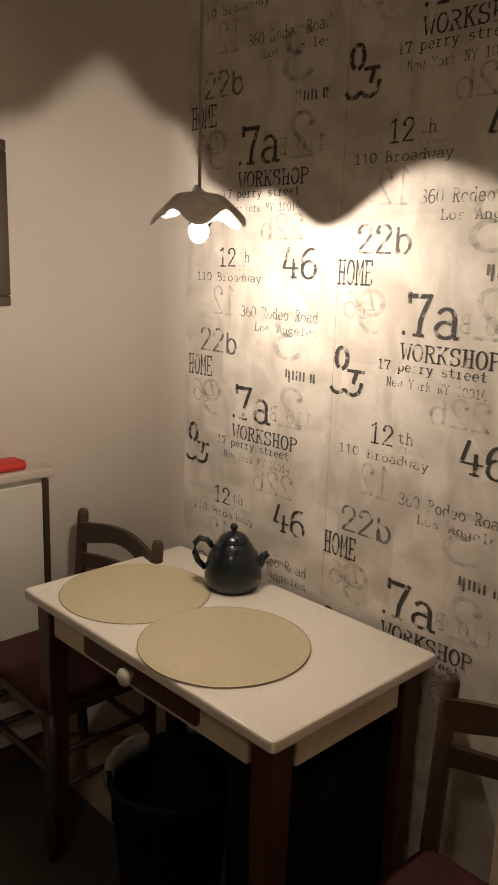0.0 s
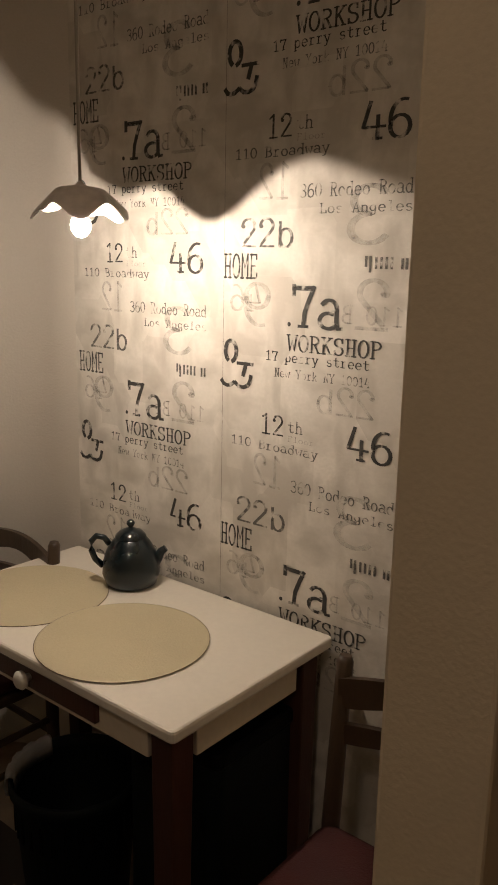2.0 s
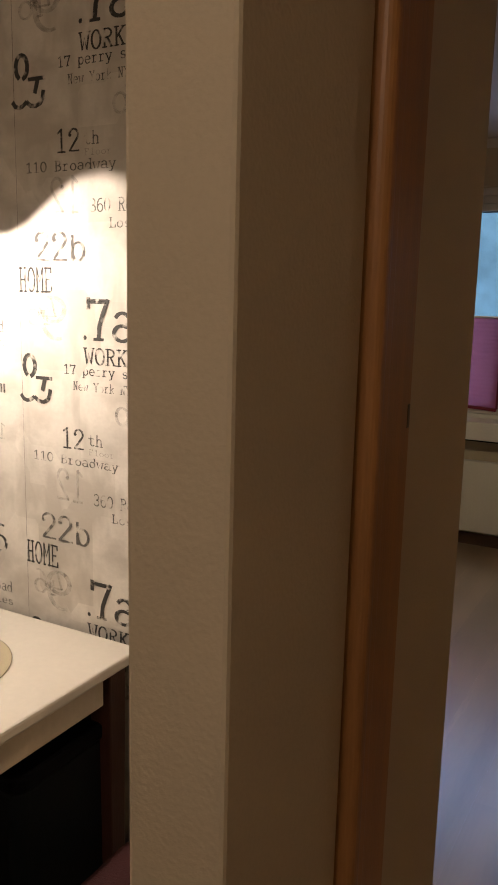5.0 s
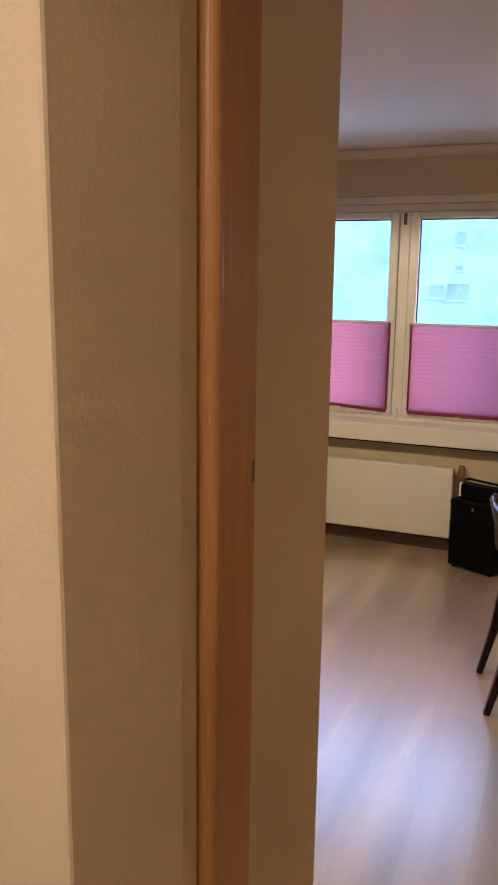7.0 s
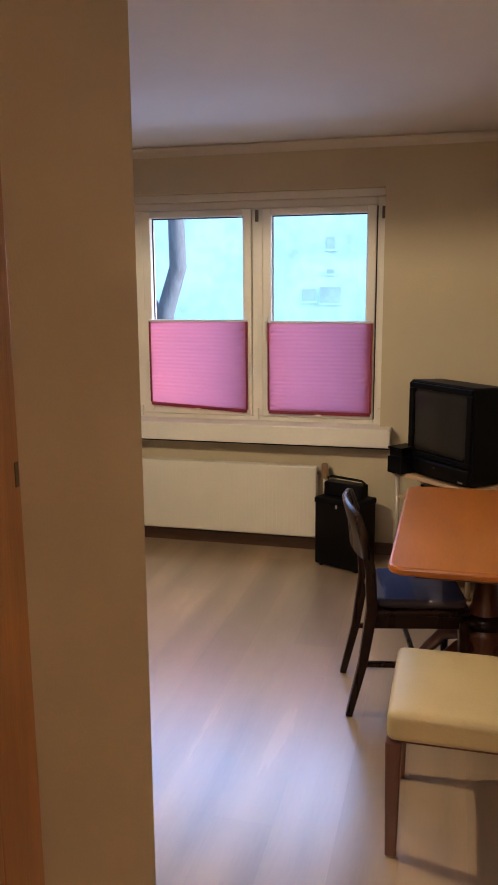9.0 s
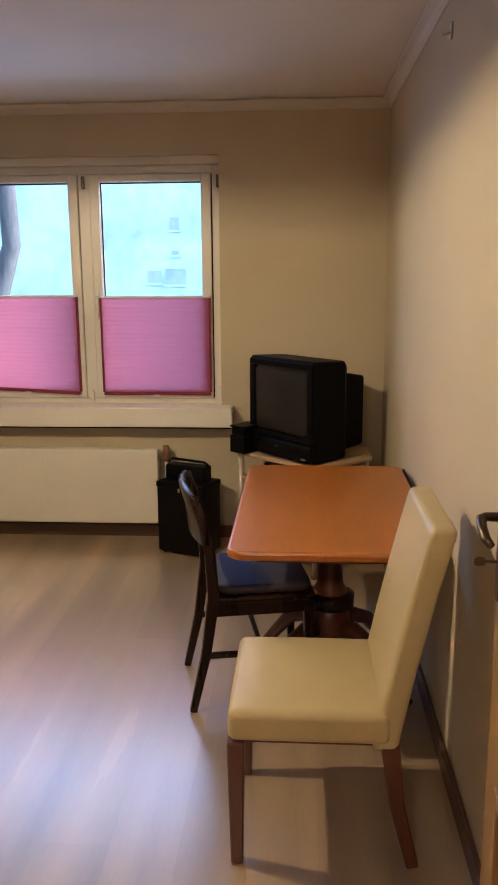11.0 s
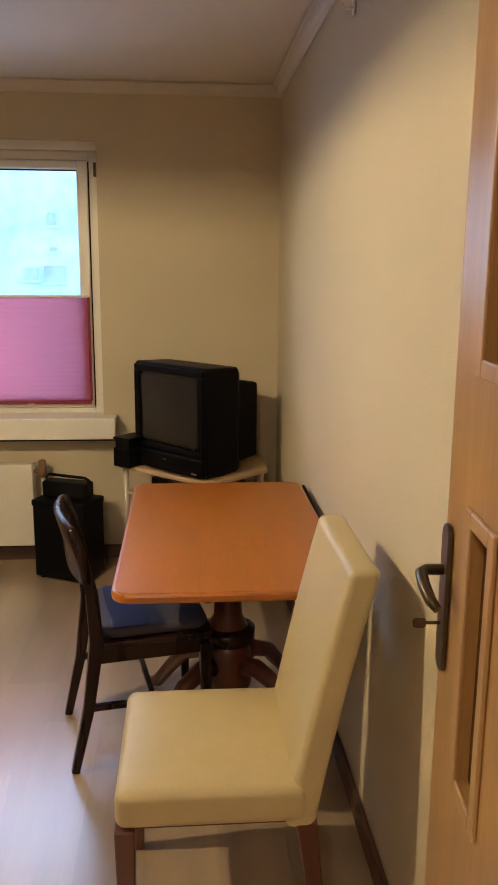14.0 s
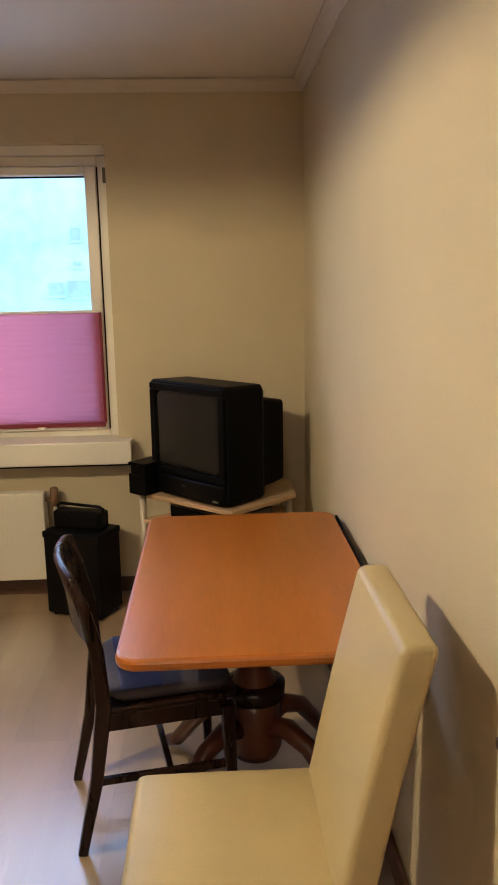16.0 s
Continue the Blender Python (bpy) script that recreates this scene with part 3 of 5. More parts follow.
# typewriter characters as strokes in a cell 0.6 wide with capitals 1 high
GLYPHS = {
    "0": [arc(0.3, 0.5, 0.24, 0.48, 0, 360, 18)],
    "1": stem(0.3) + [bar(0.1, 0.5, 0.02), [(0.3, 0.98), (0.1, 0.84)]],
    "2": [arc(0.3, 0.73, 0.23, 0.25, 175, -30, 12) + [(0.08, 0.06)], bar(0.06, 0.56, 0.04), arc(0.10, 0.72, 0.03, 0.03, 0, 360, 8)],
    "3": [arc(0.28, 0.74, 0.22, 0.24, 150, -90, 12), arc(0.28, 0.25, 0.25, 0.25, 90, -150, 12)],
    "4": [[(0.22, 1.0), (0.05, 0.34)], bar(0.05, 0.6, 0.33), [(0.42, 0.62), (0.42, 0.0)], bar(0.32, 0.52, 0.02)],
    "6": [arc(0.38, 0.5, 0.31, 0.48, 75, 200, 10), arc(0.31, 0.29, 0.24, 0.29, 0, 360, 16)],
    "7": [bar(0.05, 0.56, 0.95), [(0.05, 0.99), (0.05, 0.76)], [(0.56, 0.96), (0.44, 0.66), (0.34, 0.36), (0.31, 0.03)], bar(0.20, 0.42, 0.03), bar(0.06, 0.54, 0.91)],
    "&": [arc(0.30, 0.76, 0.16, 0.22, -75, 238, 16), bar(0.50, 0.92, 0.52), [(0.74, 0.52), (0.70, 0.40), (0.66, 0.28)],
          [(0.04, 0.12), (0.10, 0.05), (0.20, 0.02), (0.30, 0.04), (0.40, 0.10)], [(0.44, 0.10), (0.54, 0.03), (0.68, 0.02), (0.80, 0.07), (0.86, 0.16), (0.88, 0.27)]],
    ".": [arc(0.1, 0.1, 0.05, 0.05, 0, 360, 8)],
    "A": [[(0.08, 0), (0.30, 1), (0.52, 0)], bar(0.17, 0.43, 0.35), bar(0.0, 0.18, 0.02), bar(0.42, 0.6, 0.02)],
    "B": stem(0.12, feet="tb") + [arc(0.25, 0.75, 0.22, 0.23, 90, -90), arc(0.25, 0.27, 0.28, 0.25, 90, -90), bar(0.12, 0.27, 0.98), bar(0.12, 0.27, 0.52), bar(0.12, 0.27, 0.02)],
    "E": stem(0.12, feet="tb") + [bar(0.12, 0.5, 0.98), bar(0.12, 0.4, 0.52), bar(0.12, 0.53, 0.02), [(0.5, 0.98), (0.5, 0.8)], [(0.53, 0.02), (0.53, 0.22)]],
    "F": stem(0.12, feet="tb") + [bar(0.12, 0.5, 0.98), bar(0.12, 0.4, 0.52), [(0.5, 0.98), (0.5, 0.8)]],
    "H": stem(0.13, feet="tb") + stem(0.47, feet="tb") + [bar(0.13, 0.47, 0.5)],
    "K": stem(0.12, feet="tb") + [[(0.5, 0.97), (0.14, 0.45)], [(0.25, 0.58), (0.5, 0.03)], bar(0.4, 0.6, 0.98), bar(0.4, 0.6, 0.02)],
    "L": stem(0.16, feet="tb") + [bar(0.16, 0.55, 0.02), [(0.55, 0.02), (0.55, 0.25)]],
    "M": stem(0.09, feet="b") + stem(0.51, feet="b") + [[(0.09, 0.98), (0.3, 0.4), (0.51, 0.98)]],
    "N": stem(0.12, feet="tb") + stem(0.48, feet="t") + [[(0.12, 0.98), (0.48, 0.02)]],
    "O": [arc(0.3, 0.5, 0.25, 0.49, 0, 360, 18)],
    "P": stem(0.12, feet="tb") + [arc(0.27, 0.75, 0.25, 0.23, 90, -90), bar(0.12, 0.28, 0.98), bar(0.12, 0.28, 0.52)],
    "R": stem(0.12, feet="tb") + [arc(0.25, 0.75, 0.24, 0.23, 90, -90), bar(0.12, 0.26, 0.98), bar(0.12, 0.26, 0.52), [(0.28, 0.52), (0.5, 0.03)], bar(0.44, 0.6, 0.02)],
    "S": [arc(0.3, 0.75, 0.22, 0.23, 30, 255, 12) + arc(0.3, 0.26, 0.23, 0.24, 80, -150, 12), [(0.49, 0.97), (0.49, 0.74)], [(0.09, 0.02), (0.09, 0.26)]],
    "W": [[(0.05, 0.98), (0.17, 0.02), (0.3, 0.7), (0.43, 0.02), (0.55, 0.98)], bar(-0.02, 0.15, 0.98), bar(0.45, 0.62, 0.98)],
    "Y": [[(0.06, 0.98), (0.3, 0.5), (0.54, 0.98)], bar(-0.02, 0.16, 0.98), bar(0.44, 0.62, 0.98)] + stem(0.3, 0, 0.5, "b"),
    "a": [arc(0.28, 0.48, 0.19, 0.20, 150, 0, 8) + [(0.47, 0.14), (0.51, 0.03), (0.60, 0.04)], arc(0.27, 0.20, 0.21, 0.18, 60, 330, 12)],
    "b": [[(0.12, 0.03), (0.12, 0.85)], arc(0.33, 0.32, 0.21, 0.31, 0, 360, 16)],
    "d": stem(0.48, 0, 1.0) + [arc(0.27, 0.32, 0.21, 0.31, 0, 360, 14), bar(0.36, 0.48, 0.98), bar(0.48, 0.58, 0.02)],
    "e": [bar(0.08, 0.52, 0.35), arc(0.3, 0.33, 0.23, 0.33, 5, 315, 14)],
    "g": [arc(0.27, 0.36, 0.2, 0.27, 0, 360, 14), [(0.47, 0.62), (0.47, -0.1)] + arc(0.28, -0.12, 0.19, 0.14, 0, -150, 8)],
    "h": stem(0.12, 0, 1.0, "b") + [arc(0.3, 0.44, 0.18, 0.2, 180, 0) + [(0.48, 0.02)], bar(0.38, 0.58, 0.02)],
    "k": stem(0.12, 0, 1.0, "b") + [[(0.46, 0.62), (0.14, 0.3)], [(0.25, 0.4), (0.5, 0.02)]],
    "l": stem(0.3, 0, 1.0) + [bar(0.12, 0.5, 0.02), bar(0.15, 0.3, 0.98)],
    "n": stem(0.12, 0, 0.65, "b") + [arc(0.3, 0.44, 0.18, 0.2, 180, 0) + [(0.48, 0.02)], bar(0.38, 0.58, 0.02)],
    "o": [arc(0.3, 0.32, 0.23, 0.32, 0, 360, 14)],
    "p": stem(0.12, -0.3, 0.65, "b") + [arc(0.31, 0.32, 0.21, 0.32, 0, 360, 14)],
    "r": stem(0.2, 0, 0.65) + [bar(0.06, 0.4, 0.02), arc(0.38, 0.42, 0.18, 0.22, 180, 60, 8), bar(0.06, 0.2, 0.63)],
    "s": [arc(0.3, 0.48, 0.18, 0.16, 40, 260, 8) + arc(0.3, 0.17, 0.19, 0.17, 80, -150, 8)],
    "t": [[(0.24, 0.9), (0.24, 0.15), (0.32, 0.03), (0.44, 0.02), (0.52, 0.1)], bar(0.06, 0.48, 0.64)],
    "w": [[(0.05, 0.64), (0.17, 0.02), (0.3, 0.5), (0.43, 0.02), (0.55, 0.64)], bar(-0.02, 0.14, 0.64), bar(0.46, 0.62, 0.64)],
    "y": [[(0.08, 0.64), (0.3, 0.05)], [(0.52, 0.64), (0.24, -0.26), (0.08, -0.28)], bar(0.0, 0.17, 0.64), bar(0.43, 0.6, 0.64)],
}
GLYPHS["9"] = [[(0.6 - x, 1 - z) for x, z in pts] for pts in GLYPHS["6"]]
GLYPHS["u"] = [[(0.12, 0.64), (0.12, 0.2)] + arc(0.28, 0.2, 0.16, 0.18, 180, 330, 6)] + stem(0.46, 0, 0.64)


def ribbon(bm, pts, half, level):
    """A flat stroke of the given half width along points on the wall."""
    rows = []
    for k, p in enumerate(pts):
        a, b = Vector(pts[max(k - 1, 0)]), Vector(pts[min(k + 1, len(pts) - 1)])
        d = (b - a).normalized()
        grow = 1.0 if 0 < k < len(pts) - 1 else 0.92
        side = Vector((-d.y, d.x)) * half * grow * (0.78 + 0.34 * abs(d.y))
        q = Vector(p)
        if k == 0:
            q = q - d * half * 0.6
        elif k == len(pts) - 1:
            q = q + d * half * 0.6
        rows.append([bm.verts.new((q.x + side.x, level, q.y + side.y)), bm.verts.new((q.x - side.x, level, q.y - side.y))])
    for a, b in zip(rows, rows[1:]):
        bm.faces.new((a[0], a[1], b[1], b[0]))


def lettering(text, x0, z0, x1, z1, ink, mirror=False):
    """Flat typewriter print that fills the box from x0, z0 to x1, z1 on the wall."""
    key = (text, round(x1 - x0, 3), round(z1 - z0, 3), ink.name, mirror)
    if key not in LETTERS:
        bm = bmesh.new()
        half = 0.050 if len(text) < 4 else 0.053
        level = 0.0
        for i, ch in enumerate(text):
            for pts in GLYPHS.get(ch, ()):
                ribbon(bm, [(x + 0.66 * i, z) for x, z in pts], half, level)
                level -= 0.000004
        xs, zs = [v.co.x for v in bm.verts], [v.co.z for v in bm.verts]
        lo, hi, bot, top = min(xs), max(xs), min(zs), max(zs)
        for v in bm.verts:
            fx, fz = (v.co.x - lo) / (hi - lo), (v.co.z - bot) / (top - bot)
            v.co.x, v.co.z = (1 - fx if mirror else fx) * (x1 - x0), fz * (z1 - z0)
        me = bpy.data.meshes.new("print")
        bm.to_mesh(me)
        bm.free()
        me.materials.append(ink)
        LETTERS[key] = me
    ob = new("lettering", LETTERS[key])
    ob.parent = paper
    ob.location = (x0, -0.0032 if ink is not M_GHOST else -0.0027, z0)
    return ob


def serifs(x0, z0, x1, z1):
    w, h = x1 - x0, z1 - z0
    ob = part("print_bars", join(*[bm_box(w * u, -0.0001, h * lo, w * (u + k), 0.0001, h * hi) for u, k, lo, hi in
        ((0.0, 0.06, 0.3, 0.9), (0.1, 0.06, 0.0, 0.9), (0.24, 0.06, 0.2, 0.85), (0.36, 0.06, 0.2, 0.85), (0.48, 0.06, 0.2, 0.85), (0.6, 0.06, 0.2, 0.85), (0.84, 0.06, 0.2, 0.8), (0.94, 0.06, 0.2, 0.8))]), M_INKSOFT, paper)
    ob.location = (x0, -0.0032, z0)


MOTIFS = (("22b", 0.65, 1.603, 0.797, 1.669, M_INKSOFT), ("HOME", 0.60, 1.535, 0.70, 1.592, M_INK), ("7a", 0.797, 1.434, 0.932, 1.528, M_INK),
    (".", 0.787, 1.436, 0.797, 1.446, M_INK), ("WORKSHOP", 0.786, 1.382, 1.027, 1.420, M_INK), ("17 perry street", 0.73, 1.351, 1.0, 1.380, M_INK), ("New York NY 10014", 0.755, 1.322, 1.005, 1.343, M_INKSOFT),
    ("&", 0.592, 1.283, 0.694, 1.398, M_INK), ("12", 0.722, 1.186, 0.784, 1.236, M_INK), ("th", 0.797, 1.199, 0.838, 1.227, M_INKSOFT), ("Floor", 0.797, 1.178, 0.868, 1.192, M_GHOST),
    ("110 Broadway", 0.632, 1.143, 0.882, 1.172, M_INKSOFT), ("46", 0.953, 1.163, 1.066, 1.238, M_INK), ("360 Rodeo Road", 0.81, 1.062, 1.077, 1.091, M_INKSOFT), ("Los Angeles", 0.862, 1.024, 1.077, 1.051, M_INKSOFT))
GHOSTS = (("22b", 0.872, 1.253, 1.017, 1.318), ("46", 0.62, 1.462, 0.712, 1.525), ("3", 0.93, 0.965, 1.03, 1.085), ("12", 0.70, 1.06, 0.78, 1.14), ("2", 0.96, 1.44, 1.04, 1.545), ("9", 0.66, 1.43, 0.74, 1.53), ("110 Br", 0.90, 1.45, 1.07, 1.49))
REPEAT = 0.644
for strip, dz in ((0, 0.0), (-1, -0.264), (1, 0.264)):
    for rep in range(-2, 3):
        ox, oz = strip * 0.53, dz + rep * REPEAT
        for text, x0, z0, x1, z1, ink in MOTIFS:
            if z0 + oz > 0.6 and z1 + oz < CEIL - 0.02 and x0 + ox > 0.058 and x1 + ox < 1.465:
                lettering(text, x0 + ox, z0 + oz, x1 + ox, z1 + oz, ink)
        for text, x0, z0, x1, z1 in GHOSTS:
            if z0 + oz > 0.6 and z1 + oz < CEIL - 0.02 and x0 + ox > 0.058 and x1 + ox < 1.465:
                lettering(text, x0 + ox, z0 + oz, x1 + ox, z1 + oz, M_GHOST, mirror=True)
        if 0.6 < 1.553 + oz < CEIL - 0.06 and 0.977 + ox < 1.36:
            serifs(0.977 + ox, 1.556 + oz, 1.075 + ox, 1.592 + oz)

# ---- kitchen alcove ----
TX0, TX1, TY0, TY1, TZ = 0.065, 0.955, -0.53, -0.02, 0.76
kt = thing("kitchen_table", "small kitchen table with white top, cream apron and dark brown legs", "table", ((TX0 + TX1) / 2, (TY0 + TY1) / 2, 0))
kx, ky = (TX1 - TX0) / 2, (TY1 - TY0) / 2
part("tabletop", bm_prism(round_rect(-kx, -ky, kx, ky, 0.012, 3), TZ - 0.026, TZ, 0.006), M_TTOP, kt, "white laminated tabletop with a rounded edge")
for nm, b in (("apron", (-kx + 0.095, -ky + 0.03, kx - 0.095, -ky + 0.05)), ("apron", (-kx + 0.095, ky - 0.05, kx - 0.095, ky - 0.03)), ("apron", (-kx + 0.03, -ky + 0.095, -kx + 0.05, ky - 0.095)), ("apron", (kx - 0.05, -ky + 0.095, kx - 0.03, ky - 0.095))):
    part(nm, bm_box(b[0], b[1], TZ - 0.105, b[2], b[3], TZ - 0.028, 0.003), M_APRON, kt)
for sx in (-1, 1):
    for sy in (-1, 1):
        bm = bm_box(-0.029, -0.029, 0, 0.029, 0.029, TZ - 0.028, 0.004)
        for v in bm.verts:
            k = 0.76 + 0.24 * min(1, max(0, v.co.z / 0.62))
            v.co.x = v.co.x * k + sx * 0.010 * (1 - k)
            v.co.y = v.co.y * k + sy * 0.010 * (1 - k)
        part("leg", moved(bm, Matrix.Translation((sx * (kx - 0.053), sy * (ky - 0.053), 0))), M_DARKWOOD, kt)
part("screw", bm_sweep([(kx - 0.053, ky - 0.082, TZ - 0.09), (kx - 0.053, ky - 0.0855, TZ - 0.09)], 0.0035, 10), M_STEEL, kt, "bright screw head on a leg")
dr = part("drawer", bm_box(-0.195, -ky + 0.018, TZ - 0.086, 0.212, -ky + 0.035, TZ - 0.032, 0.003), M_DARKWOOD, kt, "dark brown drawer front")
part("knob", moved(bm_lathe([(0, 0), (0.008, 0), (0.008, 0.012), (0.019, 0.016), (0.021, 0.024), (0.015, 0.031), (0, 0.033)], 20), pose(0.0, -ky + 0.018, TZ - 0.058, 90)), M_TTOP, dr, "round white knob")

for cx, cy, r in ((0.262, -0.325, 0.188), (0.620, -0.345, 0.189)):
    pm = thing("placemat", "round olive-beige woven placemat on the kitchen table", "placemat", (cx, cy, TZ if cx < 0.4 else TZ + 0.0020), group="placemats on the kitchen table")
    part("disc", bm_lathe([(0, 0.0003), (r, 0.0003), (r + 0.001, 0.0009), (r, 0.0017), (r - 0.006, 0.0019), (0, 0.0018)], 64), M_MAT, pm)
    part("rim", bm_lathe([(r - 0.0006, 0.0017), (r + 0.0012, 0.0015), (r + 0.0015, 0.001), (r + 0.0012, 0.0003), (r + 0.001, 0.0003)], 64), M_BRONZE, pm, "thin dark edge")

tp = thing("teapot", "dark teal glazed ceramic teapot with lid and spout", "teapot", (0.395, -0.115, TZ), 45)
tp.matrix_basis = tp.matrix_basis @ Matrix.Scale(1.08, 4)
part("body", bm_lathe([(0, 0.001), (0.052, 0.001), (0.060, 0.006), (0.068, 0.03), (0.067, 0.055), (0.058, 0.085), (0.044, 0.108), (0.036, 0.116), (0.034, 0.118), (0, 0.118)], 40), M_TEAPOT, tp)
lid = part("lid", bm_lathe([(0.037, 0.117), (0.036, 0.122), (0.026, 0.132), (0.012, 0.138), (0.006, 0.141), (0, 0.141)], 32), M_TEAPOT, tp)
part("finial", bm_lathe([(0.005, 0.138), (0.006, 0.143), (0.010, 0.149), (0.009, 0.155), (0.004, 0.159), (0, 0.160)], 20), M_TEAPOT, lid)
part("handle", bm_sweep([(-0.050, 0, 0.100), (-0.062, 0, 0.116), (-0.080, 0, 0.120), (-0.092, 0, 0.108), (-0.092, 0, 0.085), (-0.084, 0, 0.064), (-0.066, 0, 0.046)], 0.0075, 12), M_TEAPOT, tp)
part("spout", bm_sweep([(0.052, 0, 0.050), (0.064, 0, 0.066), (0.071, 0, 0.080), (0.082, 0, 0.088)], [0.016, 0.012, 0.010, 0.008], 12), M_TEAPOT, tp)


def ladder_chair(at, turn, label, w):
    """A ladder-back kitchen chair that faces its -y, with a red padded seat."""
    c = thing("kitchen_chair", label, "chair", at, turn, "ladder-back kitchen chairs")
    d, sz, top = 0.16, 0.45, 0.82
    for s in (-1, 1):
        part("post", bm_sweep([(s * w, d + 0.01, 0), (s * w, d - 0.005, 0.25), (s * w, d - 0.005, 0.46), (s * w, d + 0.02, top - 0.012), (s * w, d + 0.021, top)], [0.015, 0.018, 0.019, 0.017, 0.012], 12), M_CHAIRWOOD, c)
        part("leg", bm_sweep([(s * (w + 0.01), -d - 0.01, 0), (s * w, -d, 0.25), (s * w, -d, sz - 0.02)], [0.014, 0.018, 0.019], 12), M_CHAIRWOOD, c)
        part("stretcher", bm_sweep([(s * w, -d, 0.20), (s * w, d, 0.20)], 0.010, 10), M_CHAIRWOOD, c)
        part("stretcher", bm_sweep([(s * w, -d, 0.30), (s * w, d, 0.30)], 0.010, 10), M_CHAIRWOOD, c)
    part("stretcher", bm_sweep([(-w, -d, 0.25), (w, -d, 0.25)], 0.011, 10), M_CHAIRWOOD, c)
    part("stretcher", bm_sweep([(-w, d, 0.25), (w, d, 0.25)], 0.010, 10), M_CHAIRWOOD, c)
    for zc, h, arch in ((0.755, 0.048, 0.022), (0.665, 0.034, 0.012)):
        bm = bmesh.new()
        prev = None
        for i in range(13):
            u = i / 12
            x = -w + 2 * w * u
            bow = math.sin(math.pi * u)
            y = d + 0.005 + 0.028 * bow
            zt, zb = zc + h * 0.5 + arch * bow, zc - h * 0.5 + arch * 1.5 * bow * bow - arch * 0.6
            row = [bm.verts.new((x, y - 0.007, zb)), bm.verts.new((x, y - 0.007, zt)), bm.verts.new((x, y + 0.007, zt)), bm.verts.new((x, y + 0.007, zb))]
            if prev:
                for k in range(4):
                    bm.faces.new((prev[k], prev[(k + 1) % 4], row[(k + 1) % 4], row[k]))
            else:
                bm.faces.new(row)
            prev = row
        bm.faces.new(prev)
        bmesh.ops.recalc_face_normals(bm, faces=bm.faces[:])
        part("slat", bm, M_CHAIRWOOD, c)
    part("seat_frame", bm_prism(round_rect(-w - 0.012, -d - 0.02, w + 0.012, d, 0.03), sz - 0.045, sz - 0.015, 0.006), M_CHAIRWOOD, c)
    part("seat", smooth(bm_prism(round_rect(-w - 0.008, -d - 0.025, w + 0.008, d - 0.01, 0.04), sz - 0.014, sz + 0.018, 0.014)), M_RED, c, "red fabric seat pad")
    return c


ladder_chair((-0.06, -0.335, 0), 0, "brown ladder-back chair with red seat beside the cabinet", 0.19)
ladder_chair((1.26, -0.36, 0), 0, "brown ladder-back chair with red seat beside the partition", 0.175)

bn = thing("waste_bin", "black plastic waste bin with white liner under the table", "bin", (0.44, -0.345, 0))
part("tub", smooth(bm_lathe([(0, 0.002), (0.118, 0.002), (0.124, 0.012), (0.150, 0.33), (0.158, 0.335), (0.158, 0.36), (0.150, 0.362), (0.146, 0.33), (0.118, 0.02), (0, 0.018)], 36)), M_BIN, bn)
for k in range(30):
    a = 2 * math.pi * k / 30
    part("rib", moved(bm_box(0.1425, -0.004, 0.23, 0.1475, 0.004, 0.31, 0.001), pose(0, 0, 0, 0, 0, math.degrees(a))), M_BLACK, bn)
bm = bmesh.new()
prev = None
for k in range(25):
    a = radians(165 + 75 * k / 24)
    q = math.sin(math.pi * k / 24)
    wob = 0.0016 * math.sin(k * 1.1) + 0.0012 * math.sin(k * 2.3)
    row = [bm.verts.new(((r + wob) * math.cos(a), (r + wob) * math.sin(a), z)) for r, z in ((0.141, 0.32), (0.1455, 0.368), (0.162, 0.371 + wob), (0.165, 0.360), (0.168, 0.352 - 0.05 * q), (0.166 + wob, 0.346 - 0.085 * q + 2 * wob))]
    if prev:
        for u in range(5):
            bm.faces.new((prev[u], prev[u + 1], row[u + 1], row[u]))
    prev = row
bmesh.ops.solidify(bm, geom=bm.faces[:], thickness=0.001)
smooth(bm)
part("liner", bm, M_LINER, bn, "crumpled white plastic liner")

# made-up black box fills in the deep shade under the table
sx = thing("under_table_shade", "added black box with lid that deepens the shade under the kitchen table", "box", (0.765, -0.20, 0))
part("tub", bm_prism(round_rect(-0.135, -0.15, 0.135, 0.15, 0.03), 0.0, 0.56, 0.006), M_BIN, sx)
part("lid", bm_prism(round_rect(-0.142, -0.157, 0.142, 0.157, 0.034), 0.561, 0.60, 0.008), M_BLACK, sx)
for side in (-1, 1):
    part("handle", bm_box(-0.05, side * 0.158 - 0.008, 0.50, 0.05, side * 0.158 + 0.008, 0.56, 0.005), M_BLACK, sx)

# pendant lamp with a scalloped shade
LX, LY, LZ = 0.53, -0.36, 1.640
pl = thing("pendant_lamp", "pewter grey pendant lamp with scalloped shade, switched on", "lamp", (LX, LY, LZ))
RIM = ((-180, 14), (-150, 4), (-120, 18), (-100, 16), (-84, 19), (-78, 23), (-72.5, 29.5), (-68, 31.5), (-64.5, 30), (-61.5, 26), (-58, 25.5), (-55, 27), (-51, 23), (-47, 15), (-38, 13), (-24, 16), (4, 4.5), (38, 18), (62, 5), (94, 23), (130, 3), (166, 22), (180, 14))
bm = bmesh.new()
rows, nseg = 12, 120


def rim_angle(az):
    """How far the scalloped rim lifts above the bulb, by bearing."""
    for (a0, e0), (a1, e1) in zip(RIM, RIM[1:]):
        if a0 <= az <= a1:
            u = (az - a0) / (a1 - a0)
            return e0 + (e1 - e0) * (0.5 - 0.5 * math.cos(math.pi * u))
    return 12


